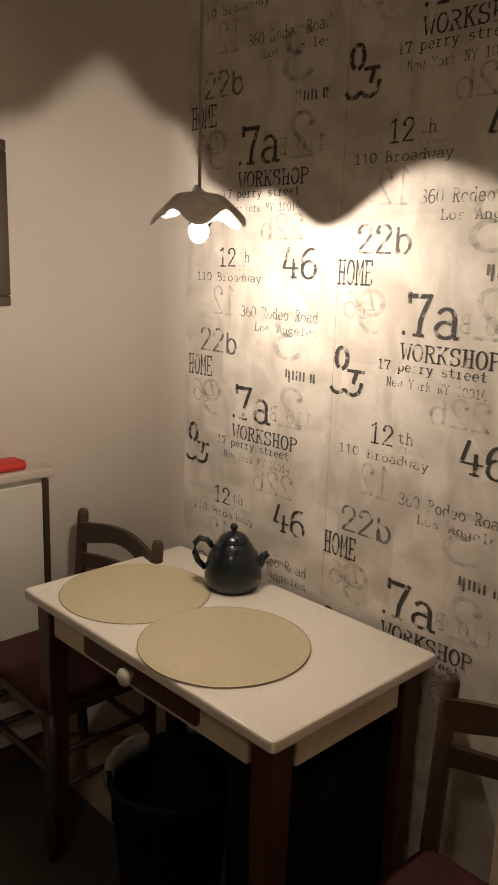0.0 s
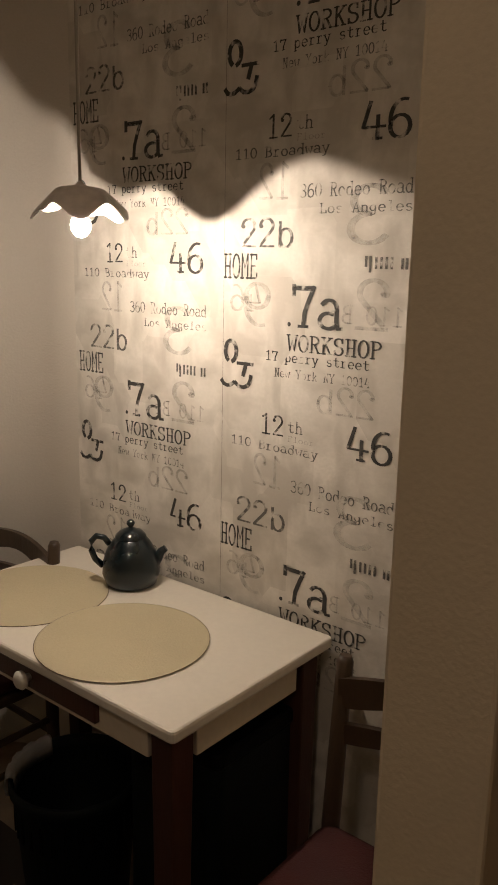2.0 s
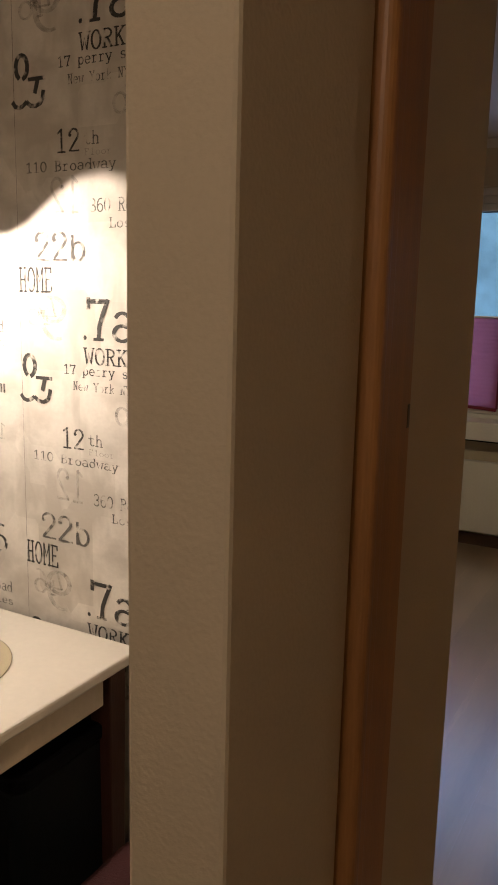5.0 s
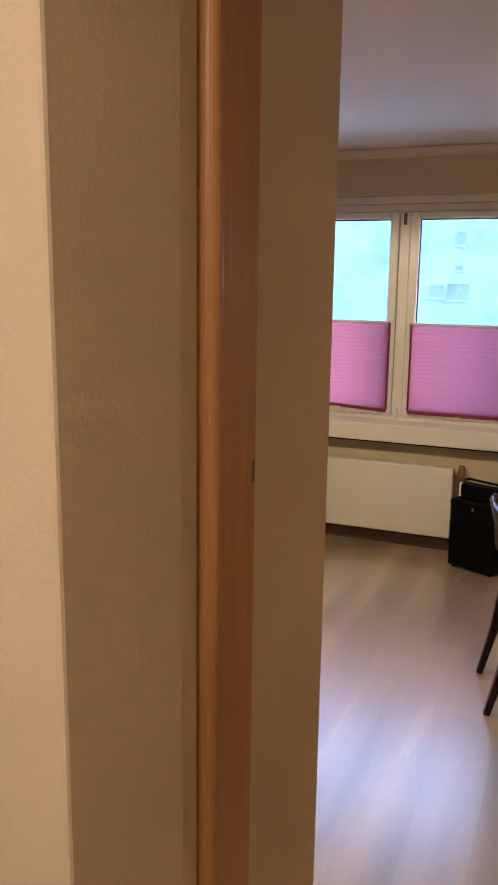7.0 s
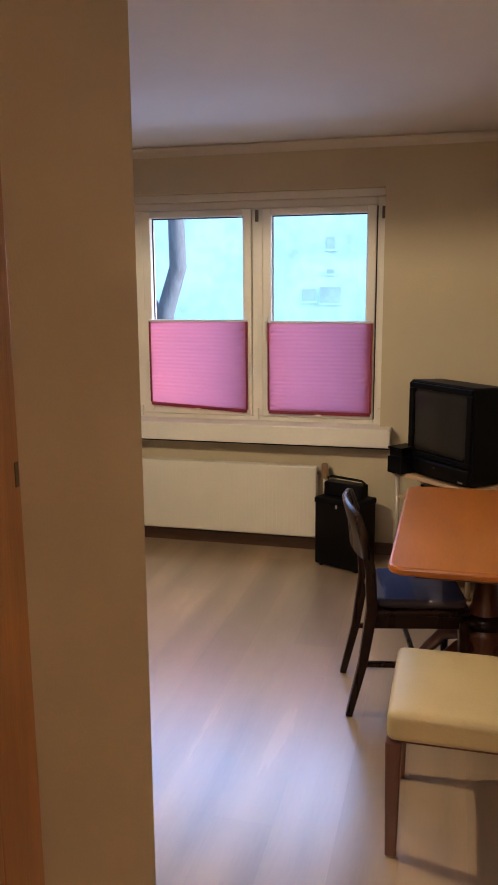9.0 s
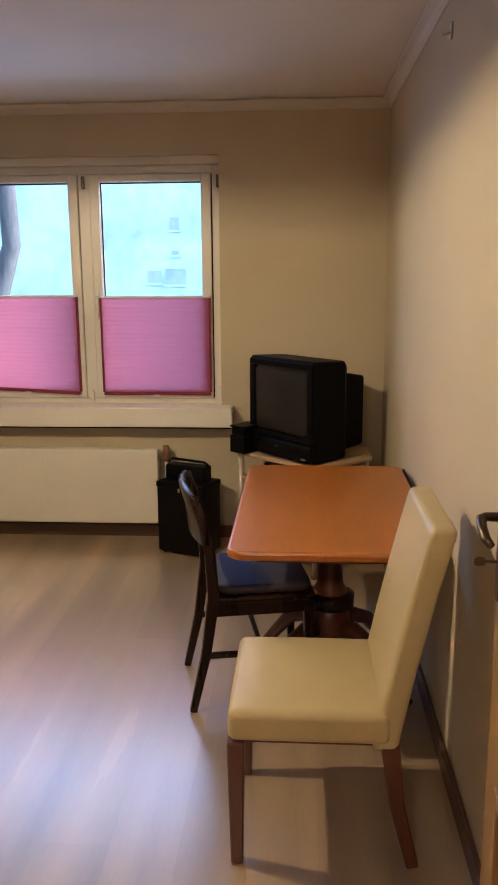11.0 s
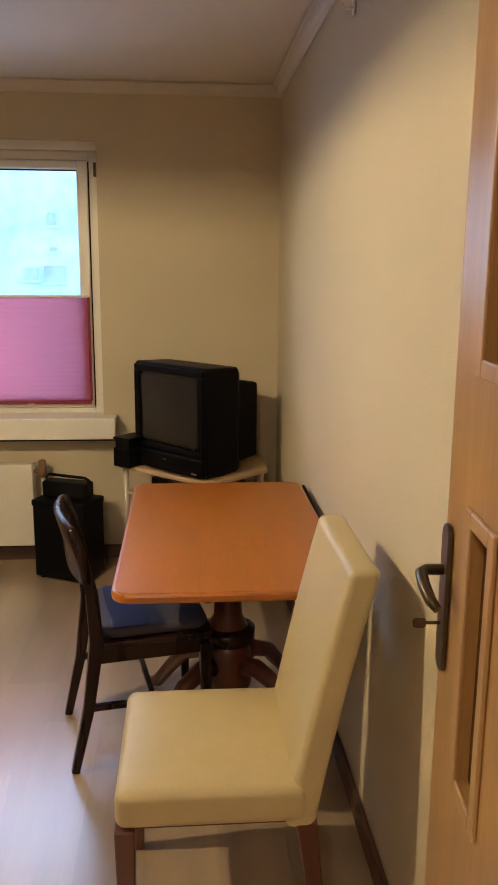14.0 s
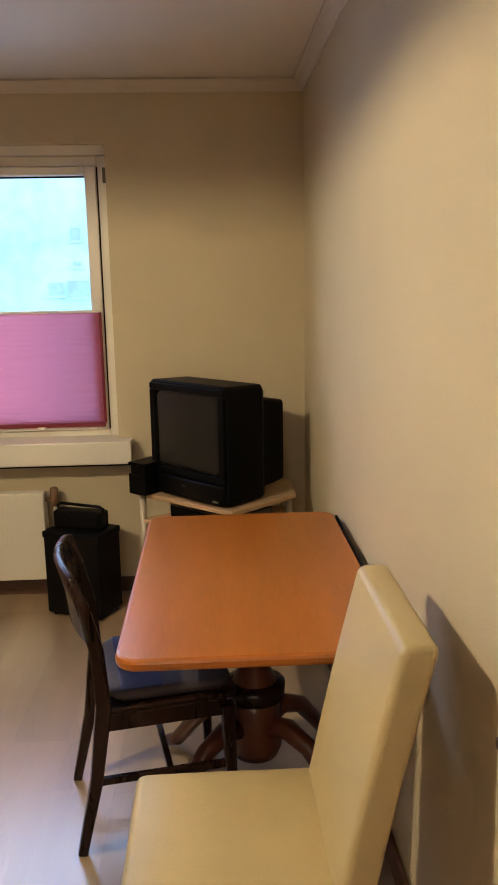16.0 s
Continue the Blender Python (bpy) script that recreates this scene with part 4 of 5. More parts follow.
grid, coords = [], []
for i in range(rows + 1):
    s = i / rows
    ring = []
    coords.append([])
    for k in range(nseg):
        a = 2 * math.pi * k / nseg
        az = (90 - math.degrees(a) + 180) % 360 - 180
        el = rim_angle(az)
        rout = 0.101 - 0.0005 * el
        rim = rout * math.tan(radians(el)) * 0.96
        flat, fall = min(1, s / 0.3), max(0, (s - 0.3) / 0.7)
        r = 0.012 + 0.034 * flat + (rout - 0.046) * fall
        z = 0.072 - 0.004 * flat ** 2 - (0.068 - rim) * fall ** 1.1
        coords[-1].append((r * math.cos(a), r * math.sin(a), z))
        ring.append(bm.verts.new(coords[-1][-1]))
    grid.append(ring)
for a, b in zip(grid, grid[1:]):
    for k in range(nseg):
        bm.faces.new((a[k], a[(k + 1) % nseg], b[(k + 1) % nseg], b[k]))
bm.faces.new(grid[0])
bmesh.ops.recalc_face_normals(bm, faces=bm.faces[:])
smooth(bm)
bmesh.ops.solidify(bm, geom=bm.faces[:], thickness=0.0016)
part("shade", bm, M_SHADE, pl, "scalloped metal shade")
bm = bmesh.new()
inner = [[bm.verts.new((c[0] * 0.965, c[1] * 0.965, c[2] - 0.0018)) for c in ring] for ring in coords[2:]]
for a, b in zip(inner, inner[1:]):
    for k in range(nseg):
        bm.faces.new((a[k], a[(k + 1) % nseg], b[(k + 1) % nseg], b[k]))
part("lining", smooth(bm), M_TTOP, pl, "white inner lining of the shade")
bulb = part("bulb", bm_lathe([(0, -0.027), (0.010, -0.024), (0.018, -0.014), (0.0205, -0.002), (0.018, 0.008), (0.011, 0.014), (0.009, 0.0152)], 24), bulb_glass(), pl, "lit warm white bulb")
part("filament", bm_lathe([(0, -0.0050), (0.002, -0.0045), (0.0033, -0.002), (0.0033, 0.001), (0.002, 0.003), (0, 0.0035)], 16), glow("bulb_glow", (1.0, 0.82, 0.58), BULB_KITCHEN), bulb)
part("socket", bm_lathe([(0.0, 0.0155), (0.009, 0.0155), (0.010, 0.030), (0.015, 0.036), (0.016, 0.042), (0.016, 0.062), (0.0, 0.063)], 20), M_SHADE, pl)
part("cap", bm_lathe([(0.014, 0.0715), (0.014, 0.074), (0.008, 0.077), (0.005, 0.081), (0, 0.081)], 20), M_SHADE, pl)
part("cord", bm_sweep([(0, 0, 0.079), (0, 0, CEIL - LZ - 0.03)], 0.0035, 8), M_CORD, pl)
part("ceiling_rose", bm_lathe([(0, CEIL - LZ - 0.04), (0.03, CEIL - LZ - 0.035), (0.04, CEIL - LZ - 0.015), (0.04, CEIL - LZ - 0.001), (0, CEIL - LZ - 0.001)], 24), M_SHADE, pl)

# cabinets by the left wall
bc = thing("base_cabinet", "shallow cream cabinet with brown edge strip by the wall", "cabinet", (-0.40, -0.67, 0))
part("body", bm_box(0.001, -0.42, 0.07, 0.088, 0.425, 0.925, 0.003), M_CAB, bc)
part("plinth", bm_box(0.001, -0.41, 0, 0.07, 0.41, 0.07), M_BASE, bc)
part("door", bm_box(0.089, -0.415, 0.08, 0.099, 0.405, 0.910, 0.003), M_CAB, bc)
part("edge_strip", bm_box(0.086, 0.408, 0.07, 0.100, 0.428, 0.922, 0.003), M_CHAIRWOOD, bc, "brown edge strip")
wt = thing("cabinet_top", "beige top board on the shallow cream cabinet", "worktop", (-0.40, -0.67, 0.927))
part("slab", bm_box(0.001, -0.43, 0, 0.112, 0.440, 0.03, 0.008, 3), M_COUNTER, wt)
rb = thing("folded_cloth", "folded bright red cloth on the cabinet", "cloth", (-0.35, -0.44, 0.9575))
bm = bm_prism(round_rect(-0.046, -0.14, 0.045, 0.135, 0.02), 0, 0.024, 0.008)
bmesh.ops.subdivide_edges(bm, edges=bm.edges[:], cuts=1)
for v in bm.verts:
    v.co.z *= 1 + 0.25 * noise.noise(v.co * 9)
part("cloth", smooth(bm), M_REDCLOTH, rb)
wc = thing("picture_frame", "dark brown wooden framed panel on the white wall", "picture frame", (-0.399, -0.645, 1.435))
part("panel", bm_box(0.0, -0.29, 0.02, 0.010, 0.31, 0.44), M_BASE, wc)
for b4 in ((-0.32, 0, 0.34, 0.03), (-0.32, 0.43, 0.34, 0.46), (-0.32, 0.03, -0.285, 0.43), (0.305, 0.03, 0.34, 0.43)):
    part("frame_bar", bm_box(0.0, b4[0], b4[1], 0.022, b4[2], b4[3], 0.005), M_CHAIRWOOD, wc)

# ---- room: radiator and things at the window ----
ra = thing("radiator", "cream enamelled panel radiator under the window sill", "radiator", (0.75, 3.55, 0.115))
RW = 0.652
bm = bm_box(-RW, -0.055, 0.0, RW, -0.035, 0.445, 0.006)
fr = part("front_panel", bm, M_RAD, ra)
for k in range(26):
    gx = -RW + 0.04 + k * (2 * RW - 0.08) / 25
    part("rib", bm_box(gx - 0.012, -0.0552, 0.03, gx + 0.012, -0.0535, 0.415, 0.002, 1), M_RAD, fr)
part("back_panel", bm_box(-RW, 0.02, 0.01, RW, 0.035, 0.435, 0.004), M_RAD, ra)
part("side_cover", bm_box(-RW, -0.034, 0.005, -RW + 0.004, 0.019, 0.44), M_RAD, ra)
part("side_cover", bm_box(RW - 0.004, -0.034, 0.005, RW, 0.019, 0.44), M_RAD, ra)
part("top_grille", bm_box(-RW + 0.006, -0.034, 0.436, RW - 0.006, 0.019, 0.441), M_RAD, ra)
part("valve", join(bm_sweep([(RW, -0.01, 0.40), (RW + 0.035, -0.01, 0.40)], 0.010, 10), bm_lathe([(0, 0.37), (0.020, 0.37), (0.022, 0.40), (0.020, 0.455), (0.014, 0.462), (0, 0.463)], 18, RW + 0.045, -0.01)), M_VALVE, ra, "brown thermostat valve")
part("pipe", bm_sweep([(RW + 0.045, -0.01, 0.37), (RW + 0.045, -0.01, -0.115)], 0.009, 10), M_RAD, ra)
for s in (-1, 1):
    part("bracket", bm_box(s * 0.45 - 0.02, 0.035, 0.03, s * 0.45 + 0.02, 0.068, 0.41), M_RAD, ra)

cs = thing("storage_case", "black glossy upright storage case beside the radiator", "case", (1.60, 3.36, 0), -24)
part("body", bm_box(-0.15, -0.10, 0.012, 0.15, 0.10, 0.405, 0.012, 3), M_BLACKGLOSS, cs)
part("lid_band", bm_box(-0.153, -0.103, 0.385, 0.153, 0.103, 0.420, 0.008, 2), M_BLACK, cs)
for sx in (-1, 1):
    for sy in (-1, 1):
        part("foot", bm_lathe([(0, 0), (0.012, 0), (0.014, 0.013), (0, 0.013)], 12, sx * 0.12, sy * 0.07), M_BLACK, cs)
part("clasp", bm_box(-0.006, -0.106, 0.370, 0.006, -0.100, 0.392, 0.002), M_STEEL, cs, "small bright clasp")
rd = thing("portable_radio", "black portable radio with carrying handle on the case", "radio", (1.60, 3.37, 0.421), -20)
part("body", bm_box(-0.125, -0.045, 0, 0.125, 0.045, 0.085, 0.012, 3), M_BLACK, rd)
part("handle", bm_sweep([(-0.115, 0, 0.07), (-0.12, 0.0, 0.10), (-0.10, 0, 0.112), (0.10, 0, 0.105), (0.12, 0, 0.095), (0.115, 0, 0.07)], 0.008, 8), M_BLACKGLOSS, rd)
part("front_panel", bm_box(-0.105, -0.048, 0.012, 0.105, -0.044, 0.072, 0.002), M_BLACKGLOSS, rd)

# corner stand with television
st = thing("television_stand", "beech and tube corner stand carrying the television", "stand", (2.25, 3.27, 0))
out = [(-0.385, 0.075), (0.06, -0.335), (0.36, -0.06), (0.36, 0.22), (-0.05, 0.27)]
part("top", bm_prism(out, 0.575, 0.597, 0.005), M_BEECH, st, "pale beech top board")
part("shelf", bm_prism([(x * 0.95, y * 0.95) for x, y in out], 0.445, 0.463, 0.004), M_BEECH, st)
part("shelf", bm_prism([(x * 0.95, y * 0.95) for x, y in out], 0.11, 0.128, 0.004), M_BEECH, st)
for x, y in out:
    part("post", bm_sweep([(x * 0.91, y * 0.91, 0.012), (x * 0.91, y * 0.91, 0.576)], 0.0155, 14), M_TUBE, st)
    part("foot", bm_lathe([(0, 0), (0.02, 0), (0.02, 0.01), (0.016, 0.014), (0, 0.014)], 14, x * 0.91, y * 0.91), M_BASE, st)
vc = thing("video_recorder", "dark grey video recorder on the stand shelf", "recorder", (2.26, 3.24, 0.4635), -43)
part("case", bm_box(-0.20, -0.12, 0.004, 0.20, 0.14, 0.078, 0.004), M_VCR, vc)
part("front", bm_box(-0.195, -0.126, 0.008, 0.195, -0.119, 0.074, 0.002), M_BLACK, vc)
part("foot", bm_box(-0.18, -0.1, 0, 0.18, 0.12, 0.004), M_BLACK, vc)

tv = thing("television", "bulky black tube television on the corner stand", "television", (2.135, 3.175, 0.598), -47.5)
hw, hh = 0.258, 0.525
bm = bmesh.new()
secs = ((-0.012, 0.985, 0.02, 0.985), (0.0, 1.0, 0.01, 1.0), (0.20, 0.985, 0.012, 0.985), (0.225, 0.93, 0.02, 0.95), (0.235, 0.80, 0.06, 0.86), (0.41, 0.72, 0.08, 0.80), (0.45, 0.52, 0.12, 0.70))
prev = None
for yy, kx_, zb, zt in secs:
    pts = round_rect(-hw * kx_, hh * zb, hw * kx_, hh * zt, 0.018, 3)
    ring = [bm.verts.new((x, yy, z)) for x, z in pts]
    if prev:
        for i in range(len(ring)):
            j = (i + 1) % len(ring)
            bm.faces.new((prev[i], prev[j], ring[j], ring[i]))
    else:
        bm.faces.new(ring)
    prev = ring
bm.faces.new(prev)
bmesh.ops.recalc_face_normals(bm, faces=bm.faces[:])
part("cabinet", bm, M_BLACK, tv)
bm = bmesh.new()
nx, nz = 14, 12
vs = [[bm.verts.new(((i / nx - 0.5) * 0.425, -0.016 - 0.014 * (1 - (2 * i / nx - 1) ** 2) * (1 - (2 * k / nz - 1) ** 2), 0.13 + 0.355 * k / nz)) for i in range(nx + 1)] for k in range(nz + 1)]
for k in range(nz):
    for i in range(nx):
        bm.faces.new((vs[k][i], vs[k][i + 1], vs[k + 1][i + 1], vs[k + 1][i]))
bmesh.ops.solidify(bm, geom=bm.faces[:], thickness=0.006)
part("screen", smooth(bm), M_SCREEN, tv, "dull grey tube screen, switched off")
part("bezel", join(bm_box(-0.245, -0.026, 0.48, 0.245, -0.008, 0.512, 0.005), bm_box(-0.245, -0.026, 0.10, 0.245, -0.008, 0.128, 0.005), bm_box(-0.245, -0.026, 0.128, -0.208, -0.008, 0.48, 0.004), bm_box(0.208, -0.026, 0.128, 0.245, -0.008, 0.48, 0.004)), M_BLACK, tv)
part("chin", smooth(bm_prism([(-0.24, 0.0), (-0.235, -0.03), (-0.12, -0.045), (0.12, -0.045), (0.235, -0.03), (0.24, 0.0)], 0.012, 0.098, 0.006)), M_BLACKGLOSS, tv)
part("badge", bm_box(-0.010, -0.0475, 0.066, 0.010, -0.0455, 0.071), M_VCR, tv)
part("lamp", bm_box(0.18, -0.04, 0.022, 0.215, -0.036, 0.03), M_STEEL, tv)
part("base", bm_box(-0.20, 0.0, 0, 0.20, 0.24, 0.012), M_BLACK, tv)
sb = thing("set_top_box", "stack of black boxes beside the television", "box", (1.925, 3.32, 0.598), -40)
part("lower_box", bm_box(-0.05, -0.07, 0, 0.055, 0.08, 0.095, 0.005), M_BLACK, sb)
part("upper_box", bm_box(-0.045, -0.06, 0.096, 0.05, 0.08, 0.138, 0.005), M_BLACKGLOSS, sb)
part("cover", bm_box(-0.052, -0.068, 0.139, 0.055, 0.08, 0.149, 0.003), M_BLACK, sb)

# ---- dining table ----
dt = thing("dining_table", "cherry brown pedestal dining table with rounded corners against the wall", "table", (2.345, 1.93, 0))
DX0, DX1, DY0, DY1 = -0.345, 0.325, -0.575, 0.57
part("tabletop", bm_prism(round_rect(DX0, DY0, DX1, DY1, 0.055, 6), 0.69, 0.72, 0.010), M_ORANGE, dt, "orange-brown veneered tabletop")
# black strip paints the shade in the slit between tabletop and wall
part("edge_strip", bm_box(DX1 + 0.001, DY0 + 0.06, 0.692, DX1 + 0.010, DY1 - 0.06, 0.7205, 0.002), M_BLACK, dt, "black strip drawn as the shaded gap at the wall")
part("underframe", bm_box(-0.26, -0.48, 0.652, 0.25, 0.48, 0.689, 0.004), M_LEGRED, dt)
part("column", bm_lathe([(0, 0.12), (0.070, 0.12), (0.082, 0.15), (0.080, 0.27), (0.070, 0.30), (0.060, 0.31), (0.072, 0.33), (0.070, 0.36), (0.050, 0.40), (0.042, 0.50), (0.060, 0.60), (0.085, 0.640), (0.085, 0.653), (0, 0.653)], 32), M_LEGRED, dt, "turned mahogany column")
part("collar", bm_lathe([(0.060, 0.305), (0.092, 0.312), (0.094, 0.355), (0.065, 0.365)], 32), M_BLACKWOOD, dt, "dark collar on the column")
for a in (40, 140, 220, 320):
    c, s = math.cos(radians(a)), math.sin(radians(a))
    part("foot", bm_sweep([(c * r, s * r, z) for r, z in ((0.05, 0.22), (0.12, 0.235), (0.20, 0.20), (0.27, 0.12), (0.33, 0.045), (0.37, 0.025))], [0.034, 0.032, 0.028, 0.025, 0.024, 0.02], 10), M_LEGRED, dt)

# ---- dark dining chair ----
dc = thing("dining_chair", "dark ebonised wooden chair with blue-grey cushion at the table", "chair", (2.022, 1.87, 0), 11.4)
for s in (-1, 1):
    y = s * 0.178
    part("back_post", bm_sweep([(-0.215, y, 0), (-0.165, y, 0.22), (-0.135, y, 0.44), (-0.145, y, 0.60), (-0.175, y, 0.73), (-0.20, y, 0.80)], [0.013, 0.017, 0.021, 0.019, 0.016, 0.012], square=True), M_BLACKWOOD, dc)
    part("front_leg", bm_sweep([(0.215, y * 1.05, 0), (0.205, y * 1.05, 0.40)], [0.012, 0.019], square=True), M_BLACKWOOD, dc)
    part("side_rail", bm_box(-0.13, y - 0.011, 0.365, 0.20, y + 0.011, 0.415, 0.003), M_BLACKWOOD, dc)
    part("stretcher", bm_sweep([(-0.162, y, 0.215), (0.208, y * 1.04, 0.215)], 0.010, square=True), M_BLACKWOOD, dc)
part("front_rail", bm_box(0.185, -0.17, 0.365, 0.207, 0.17, 0.415, 0.003), M_BLACKWOOD, dc)
part("cross_stretcher", bm_sweep([(0.04, -0.178, 0.215), (0.04, 0.178, 0.215)], 0.009, square=True), M_BLACKWOOD, dc)
bm = bmesh.new()
prev = None
for i in range(17):
    u = i / 16
    y = -0.21 + 0.42 * u
    bow = 0.035 * (1 - (2 * u - 1) ** 2)
    ztop = 0.825 - 0.020 * abs(2 * u - 1) ** 4
    sect = ((-0.150 - bow, 0.64), (-0.155 - bow, 0.73), (-0.182 - bow, ztop), (-0.196 - bow, ztop + 0.002), (-0.205 - bow, ztop - 0.01), (-0.182 - bow, 0.73), (-0.172 - bow, 0.64))
    row = [bm.verts.new((x, y, z)) for x, z in sect]
    if prev:
        for k in range(len(row)):
            j = (k + 1) % len(row)
            bm.faces.new((prev[k], prev[j], row[j], row[k]))
    else:
        bm.faces.new(row)
    prev = row
bm.faces.new(prev)
bmesh.ops.recalc_face_normals(bm, faces=bm.faces[:])
part("backrest", smooth(bm), M_BLACKWOOD, dc, "curved glossy backrest")
part("seat", smooth(bm_prism(round_rect(-0.135, -0.195, 0.235, 0.195, 0.03), 0.416, 0.436, 0.006)), M_BLACKWOOD, dc)
bm = bm_prism(round_rect(-0.12, -0.18, 0.225, 0.18, 0.05), 0.437, 0.472, 0.014)
part("cushion", smooth(bm), M_NAVY, dc, "flat purple-grey seat cushion")
part("cushion_panel", smooth(bm_prism(round_rect(-0.085, -0.172, 0.03, 0.172, 0.01, 3), 0.470, 0.475, 0.002)), M_BLUE, dc, "faded blue panel of the cushion")

# ---- cream upholstered chair ----
cc = thing("upholstered_chair", "cream leather high-back chair with mahogany legs facing the room", "chair", (2.27, 1.105, 0), 0)


def pad(x0, y0, z0, x1, y1, z1, r, puff):
    """A soft upholstered block, crowned on top."""
    bm = bm_box(x0, y0, z0, x1, y1, z1, r, 4)
    bmesh.ops.subdivide_edges(bm, edges=[e for e in bm.edges if e.calc_length() > 0.2], cuts=7, use_grid_fill=True)
    for v in bm.verts:
        u, w = 2 * (v.co.x - x0) / (x1 - x0) - 1, 2 * (v.co.y - y0) / (y1 - y0) - 1
        if v.co.z > (z0 + z1) / 2:
            v.co.z += puff * max(0, 1 - u * u) * max(0, 1 - w * w)
    return smooth(bm)


part("seat", pad(-0.226, -0.225, 0.372, 0.195, 0.225, 0.462, 0.024, 0.014), M_LEATHER, cc, "padded cream leather seat")
bm = bm_box(-0.034, -0.215, 0, 0.034, 0.215, 0.64, 0.018, 4)
bmesh.ops.subdivide_edges(bm, edges=[e for e in bm.edges if e.calc_length() > 0.15], cuts=9, use_grid_fill=True)
for v in bm.verts:
    t = v.co.z / 0.64
    v.co.x += 0.180 + 0.105 * t + 0.025 * t * t
    v.co.z = 0.352 + v.co.z * 0.935
    v.co.y *= 1 - 0.03 * t
part("backrest", smooth(bm), M_LEATHER, cc, "tall raked cream leather backrest")
for s in (-1, 1):
    part("front_leg", bm_sweep([(-0.205, s * 0.195, 0), (-0.205, s * 0.195, 0.366)], [0.016, 0.023], square=True), M_LEGRED, cc)
    part("rear_leg", bm_sweep([(0.265, s * 0.185, 0), (0.215, s * 0.188, 0.20), (0.195, s * 0.190, 0.366)], [0.016, 0.020, 0.024], square=True), M_LEGRED, cc)
for s in (-1, 1):
    part("seat_rail", bm_box(-0.19, s * 0.192 - 0.008, 0.362, 0.18, s * 0.192 + 0.008, 0.3725), M_LEGRED, cc)

# ---- door leaf, opened into the room ----
door = tagged(new("door_1"), "light oak door with narrow brown glass slots, open", "door", kind="structure")
door.matrix_basis = pose(2.599, -0.205, 0.008, 0, 0, 90 - 4.6)
LW, LH, LT = 0.745, 2.02, 0.040
SX0, SX1 = LW - 0.235, LW - 0.145
SLOTS = ((0.16, 0.565), (0.805, 1.205), (1.435, 1.85))
pieces = [bm_box(0, 0, 0, SX0, LT, LH), bm_box(SX1, 0, 0, LW, LT, LH)]
last = 0.0
for z0, z1 in SLOTS:
    pieces.append(bm_box(SX0, 0, last, SX1, LT, z0))
    last = z1
pieces.append(bm_box(SX0, 0, last, SX1, LT, LH))
part("leaf", join(*pieces), M_DOOR, door)
part("edge_band", bm_box(LW, 0.0, 0, LW + 0.003, LT, LH, 0.001), M_DOORTRIM, door)
for z0, z1 in SLOTS:
    part("glass", bm_box(SX0, LT / 2 - 0.003, z0, SX1, LT / 2 + 0.003, z1), M_DGLASS, door, "dark brown glass slot")
    t = 0.022
    for y0, y1 in ((LT, LT + 0.007), (-0.007, 0.0)):
        part("moulding", join(bm_box(SX0 - t, y0, z0 - t, SX0 + 0.004, y1, z1 + t, 0.003), bm_box(SX1 - 0.004, y0, z0 - t, SX1 + t, y1, z1 + t, 0.003), bm_box(SX0 + 0.004, y0, z0 - t, SX1 - 0.004, y1, z0 + 0.004, 0.003), bm_box(SX0 + 0.004, y0, z1 - 0.004, SX1 - 0.004, y1, z1 + t, 0.003)), M_DOORTRIM, door, "pale raised moulding")
for y0, sg in ((LT, 1), (0.0, -1)):
    hx = LW - 0.027
    pz = 1.05
    hp = part("handle_plate", moved(bm_prism(round_rect(-0.021, -0.12, 0.021, 0.125, 0.019, 5), 0, 0.009, 0.003), pose(hx, y0 + (0.009 if sg < 0 else 0) * 0, pz, 90 if sg < 0 else -90)), M_BRONZE, door, "aged bronze handle plate")
    part("lever", bm_sweep([(hx, y0 + sg * 0.006, pz + 0.045), (hx, y0 + sg * 0.036, pz + 0.045), (hx - 0.012, y0 + sg * 0.046, pz + 0.044), (hx - 0.045, y0 + sg * 0.048, pz + 0.036), (hx - 0.075, y0 + sg * 0.044, pz + 0.024), (hx - 0.088, y0 + sg * 0.036, pz + 0.016)], [0.009, 0.009, 0.010, 0.010, 0.009, 0.007], 10), M_BRONZE, hp, "curved bronze lever")
    if sg > 0:
        part("key", join(bm_sweep([(hx, y0 + 0.006, pz - 0.045), (hx, y0 + 0.032, pz - 0.045)], 0.003, 8), moved(bm_prism(round_rect(-0.009, -0.011, 0.009, 0.011, 0.006, 4), -0.002, 0.002, 0.0008), pose(hx, y0 + 0.042, pz - 0.045, 0, 90, 0))), M_BRONZE, hp, "small key in the lock")
for hz in (0.25, 1.75):
    part("hinge", bm_lathe([(0, hz - 0.04), (0.008, hz - 0.04), (0.008, hz + 0.04), (0, hz + 0.04)], 12, -0.004, -0.006), M_STEEL, door)

# room lamp, out of sight above the sofa side
rl = thing("ceiling_lamp", "pendant ceiling lamp with opaque shade, switched on", "lamp", (0.78, 1.25, 2.24))
part("shade", bm_lathe([(0.012, 0.16), (0.06, 0.155), (0.15, 0.09), (0.22, -0.024), (0.218, -0.024), (0.148, 0.087), (0.06, 0.150), (0.012, 0.155)], 48), M_SHADE, rl)
part("bulb", bm_lathe([(0, -0.015), (0.008, -0.013), (0.0145, -0.004), (0.0145, 0.006), (0.010, 0.016), (0, 0.020)], 20), glow("room_bulb_glow", (1.0, 0.80, 0.45), BULB_ROOM), rl, "lit warm bulb")
part("socket", bm_lathe([(0, 0.021), (0.012, 0.021), (0.014, 0.03), (0.014, 0.15), (0, 0.152)], 16), M_CORD, rl)
part("cord", bm_sweep([(0, 0, 0.155), (0, 0, CEIL - 2.24 - 0.002)], 0.004, 8), M_CORD, rl)

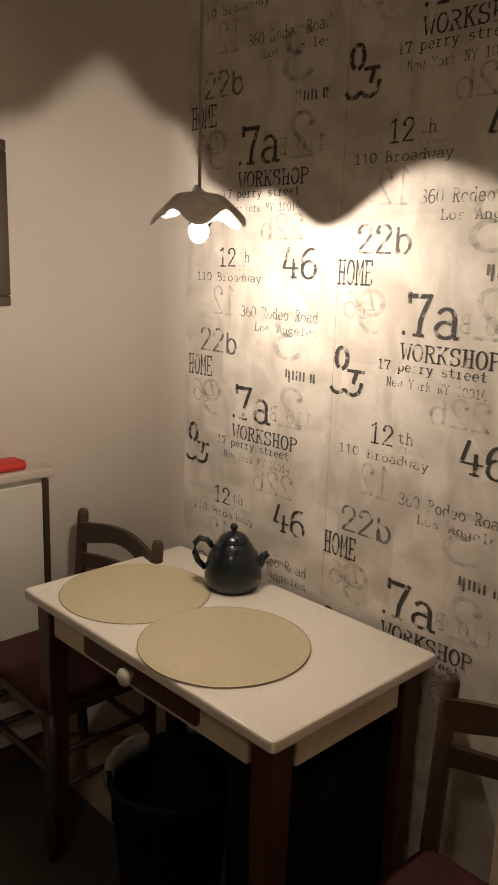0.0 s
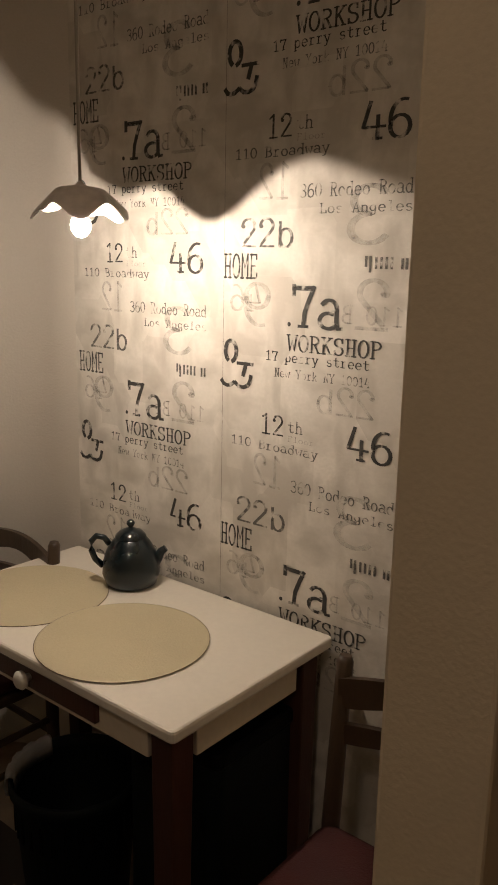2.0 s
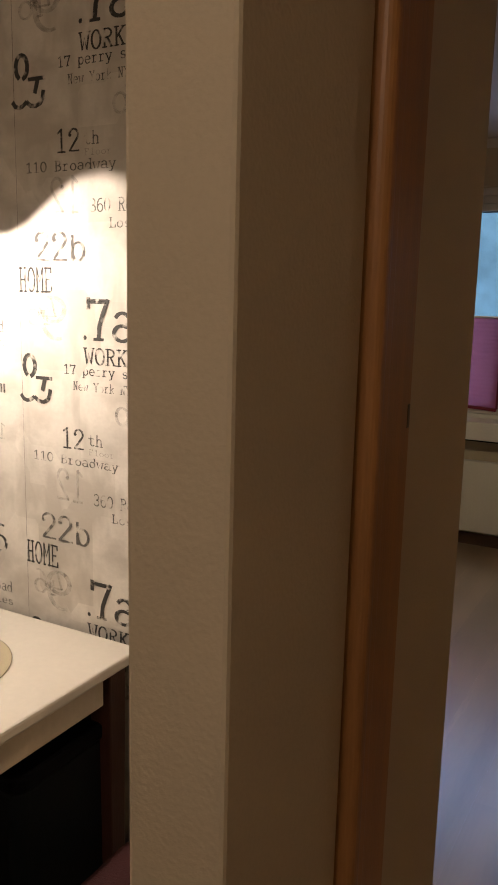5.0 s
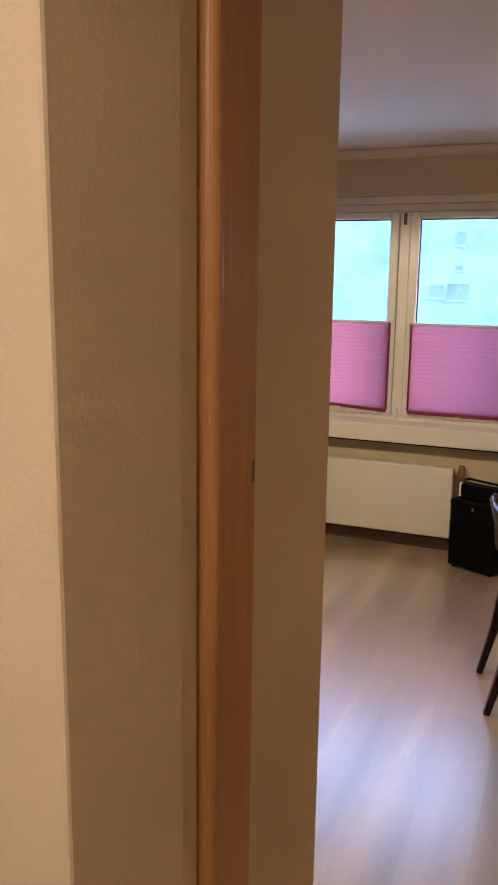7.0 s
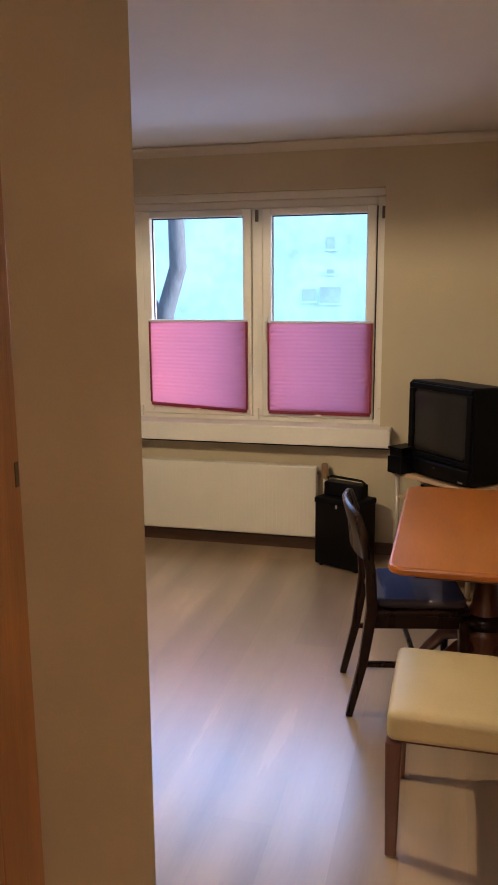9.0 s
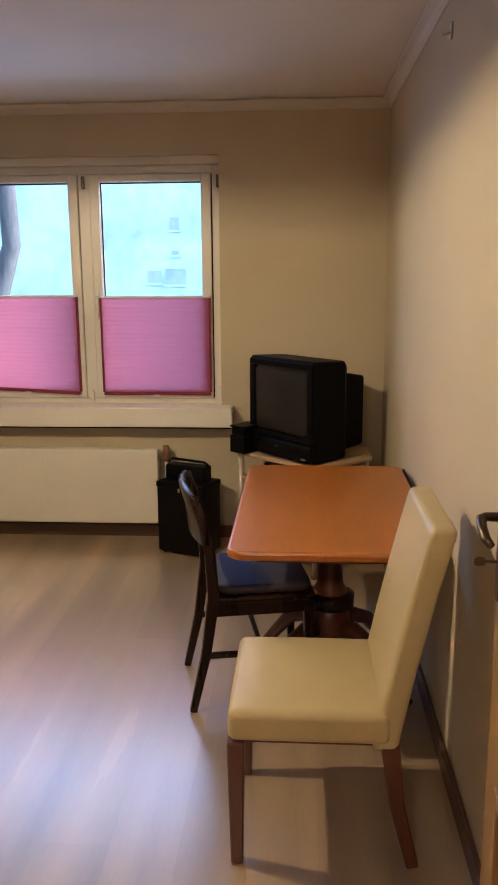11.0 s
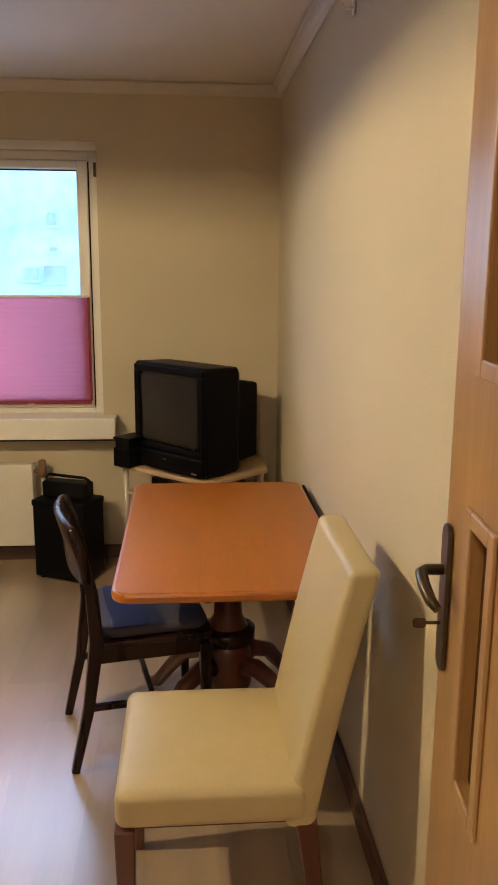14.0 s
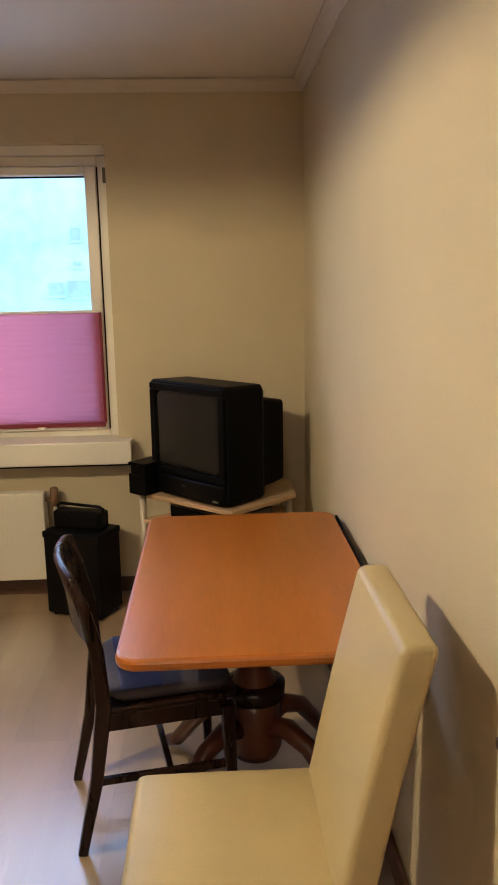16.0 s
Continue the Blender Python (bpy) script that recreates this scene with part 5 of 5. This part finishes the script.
# unseen fill light, added to lift the hall walls and door frame
hl = thing("hall_fill_light", "unseen round fill light added on the ceiling", "lamp", (1.72, -1.95, CEIL))
part("base", bm_lathe([(0, -0.001), (0.15, -0.001), (0.15, -0.02), (0, -0.02)], 32), M_SHADE, hl)
part("diffuser", bm_lathe([(0.14, -0.021), (0.13, -0.05), (0.09, -0.075), (0.04, -0.085), (0, -0.087)], 32), glow("fill_light_glow", (1.0, 0.80, 0.55), FILL_GLOW * 0.1), hl, "glowing dome of the added fill light")

hk = thing("wall_hook", "small pale hook high on the beige wall", "hook", (EAST_X - 0.001, 1.82, 2.28))
part("plate", bm_box(-0.006, -0.012, 0.0, -0.0005, 0.012, 0.05, 0.002), M_PLASTIC_WHITE, hk)
part("prong", bm_sweep([(-0.005, 0, 0.02), (-0.03, 0, 0.012), (-0.036, 0, 0.028)], 0.004, 8), M_PLASTIC_WHITE, hk)

# ---- outside the window ----
structure("ground", bm_box(-300, 4.2, -1.6, 300, 600, -1.5), M_GROUND, "pale grey open ground outside the window")
hb = thing("apartment_house", "pale rendered apartment house across the yard", "building", (-4, 26, -1.5))
part("wall", bm_box(-16, 0, 0, 20, 9, 14), M_FACADE, hb)
part("roof", bm_box(-16.4, -0.4, 14, 20.4, 9.4, 14.5), M_FWIN, hb)
for k in range(-1, 3):
    bx = 2.05 + 7.1 * k
    for x0, z0, w, h in ((-0.13, 4.42, 0.26, 0.40), (-0.12, 3.62, 0.24, 0.14), (-0.95, 2.72, 0.46, 0.40), (-0.33, 2.66, 0.68, 0.52), (-0.45, 7.6, 0.9, 1.1), (-0.45, 10.6, 0.9, 1.1)):
        pane = part("window", bm_box(bx + x0, -0.05, z0, bx + x0 + w, 0.05, z0 + h), M_FWIN, hb)
        part("sill", bm_box(bx + x0 - 0.06, -0.13, z0 - 0.07, bx + x0 + w + 0.06, 0, z0 - 0.002), M_FACADE, pane)
tr = thing("tree", "bare leaning grey tree trunk outside the window", "tree", (-2.75, 12, -1.5))
part("trunk", bm_sweep([(-0.05, 0, 0), (0.0, 0, 1.6), (0.06, 0, 2.7), (0.32, 0, 3.5), (0.30, 0, 4.4), (0.12, 0, 5.6), (0.2, 0, 8)], [0.24, 0.19, 0.16, 0.15, 0.14, 0.12, 0.06], 12), M_BARK, tr)
for p in (((0.06, 0, 2.6), (-0.5, 0.2, 3.4), (-0.8, 0.3, 4.4)), ((0.3, 0, 4.4), (0.9, 0.2, 5.2), (1.3, 0.4, 6.4)), ((0.12, 0, 5.6), (-0.5, 0, 6.4), (-0.8, 0.1, 7.6))):
    part("limb", bm_sweep(p, [0.07, 0.05, 0.02], 8), M_BARK, tr)
cn = thing("conifer", "dark conifer with drooping boughs outside the window", "tree", (-3.95, 11.0, -1.5))
part("trunk", bm_sweep([(0, 0, 0), (0, 0, 7)], [0.16, 0.03], 10), M_BARK, cn)
rng = random.Random(4)
verts, faces = [], []
for i in range(5200):
    z = rng.uniform(1.2, 7.0)
    rad = (7.4 - z) * 0.24 * math.sqrt(rng.random()) * (0.75 + 0.5 * rng.random())
    a = rng.uniform(0, 2 * math.pi)
    c = Vector((rad * math.cos(a), rad * math.sin(a), z - rad * 0.35))
    d = Vector((math.cos(a), math.sin(a), -0.4)) * rng.uniform(0.12, 0.24)
    s = Vector((-math.sin(a), math.cos(a), rng.uniform(-0.4, 0.4))) * rng.uniform(0.03, 0.07)
    k = len(verts)
    verts += [c - s, c + s, c + d]
    faces.append((k, k + 1, k + 2))
me = bpy.data.meshes.new("crown")
me.from_pydata([v[:] for v in verts], [], faces)
me.materials.append(M_LEAF)
crown = new("crown", me)
crown.parent = cn

# ---- floor planks, last ----
floor = tagged(new("floor"), "greige wood laminate floor laid in planks toward the window", "floor", kind="structure")
PW, PL = 0.192, 1.28


def plank_mesh(w, l):
    bm = bm_box(0, 0, -0.012, w - 0.0001, l - 0.0001, 0)
    bmesh.ops.bevel(bm, geom=[e for e in bm.edges if e.verts[0].co.z > -0.001 and e.verts[1].co.z > -0.001], offset=0.00012, segments=1, affect="EDGES")
    me = bpy.data.meshes.new("plank")
    bm.to_mesh(me)
    bm.free()
    me.materials.append(M_LAMINATE)
    return me


PLANKS = {}
rng = random.Random(11)
i = 0
x = WEST_X
while x < EAST_X - 0.01:
    w = min(PW, EAST_X - x)
    y = -0.30 if x + w > 1.55 else 0.398
    l = PL * (0.3 + 0.7 * rng.random())
    while y < WIN_Y - 0.01:
        l = min(l, WIN_Y - y)
        key = (round(w, 3), round(l, 2))
        if key not in PLANKS:
            PLANKS[key] = plank_mesh(w, key[1] if y + key[1] <= WIN_Y + 0.01 else l)
        ob = new("plank", PLANKS[key])
        ob.parent = floor
        ob.location = (x, y, 0)
        y += key[1]
        l = PL
    x += w
    i += 1
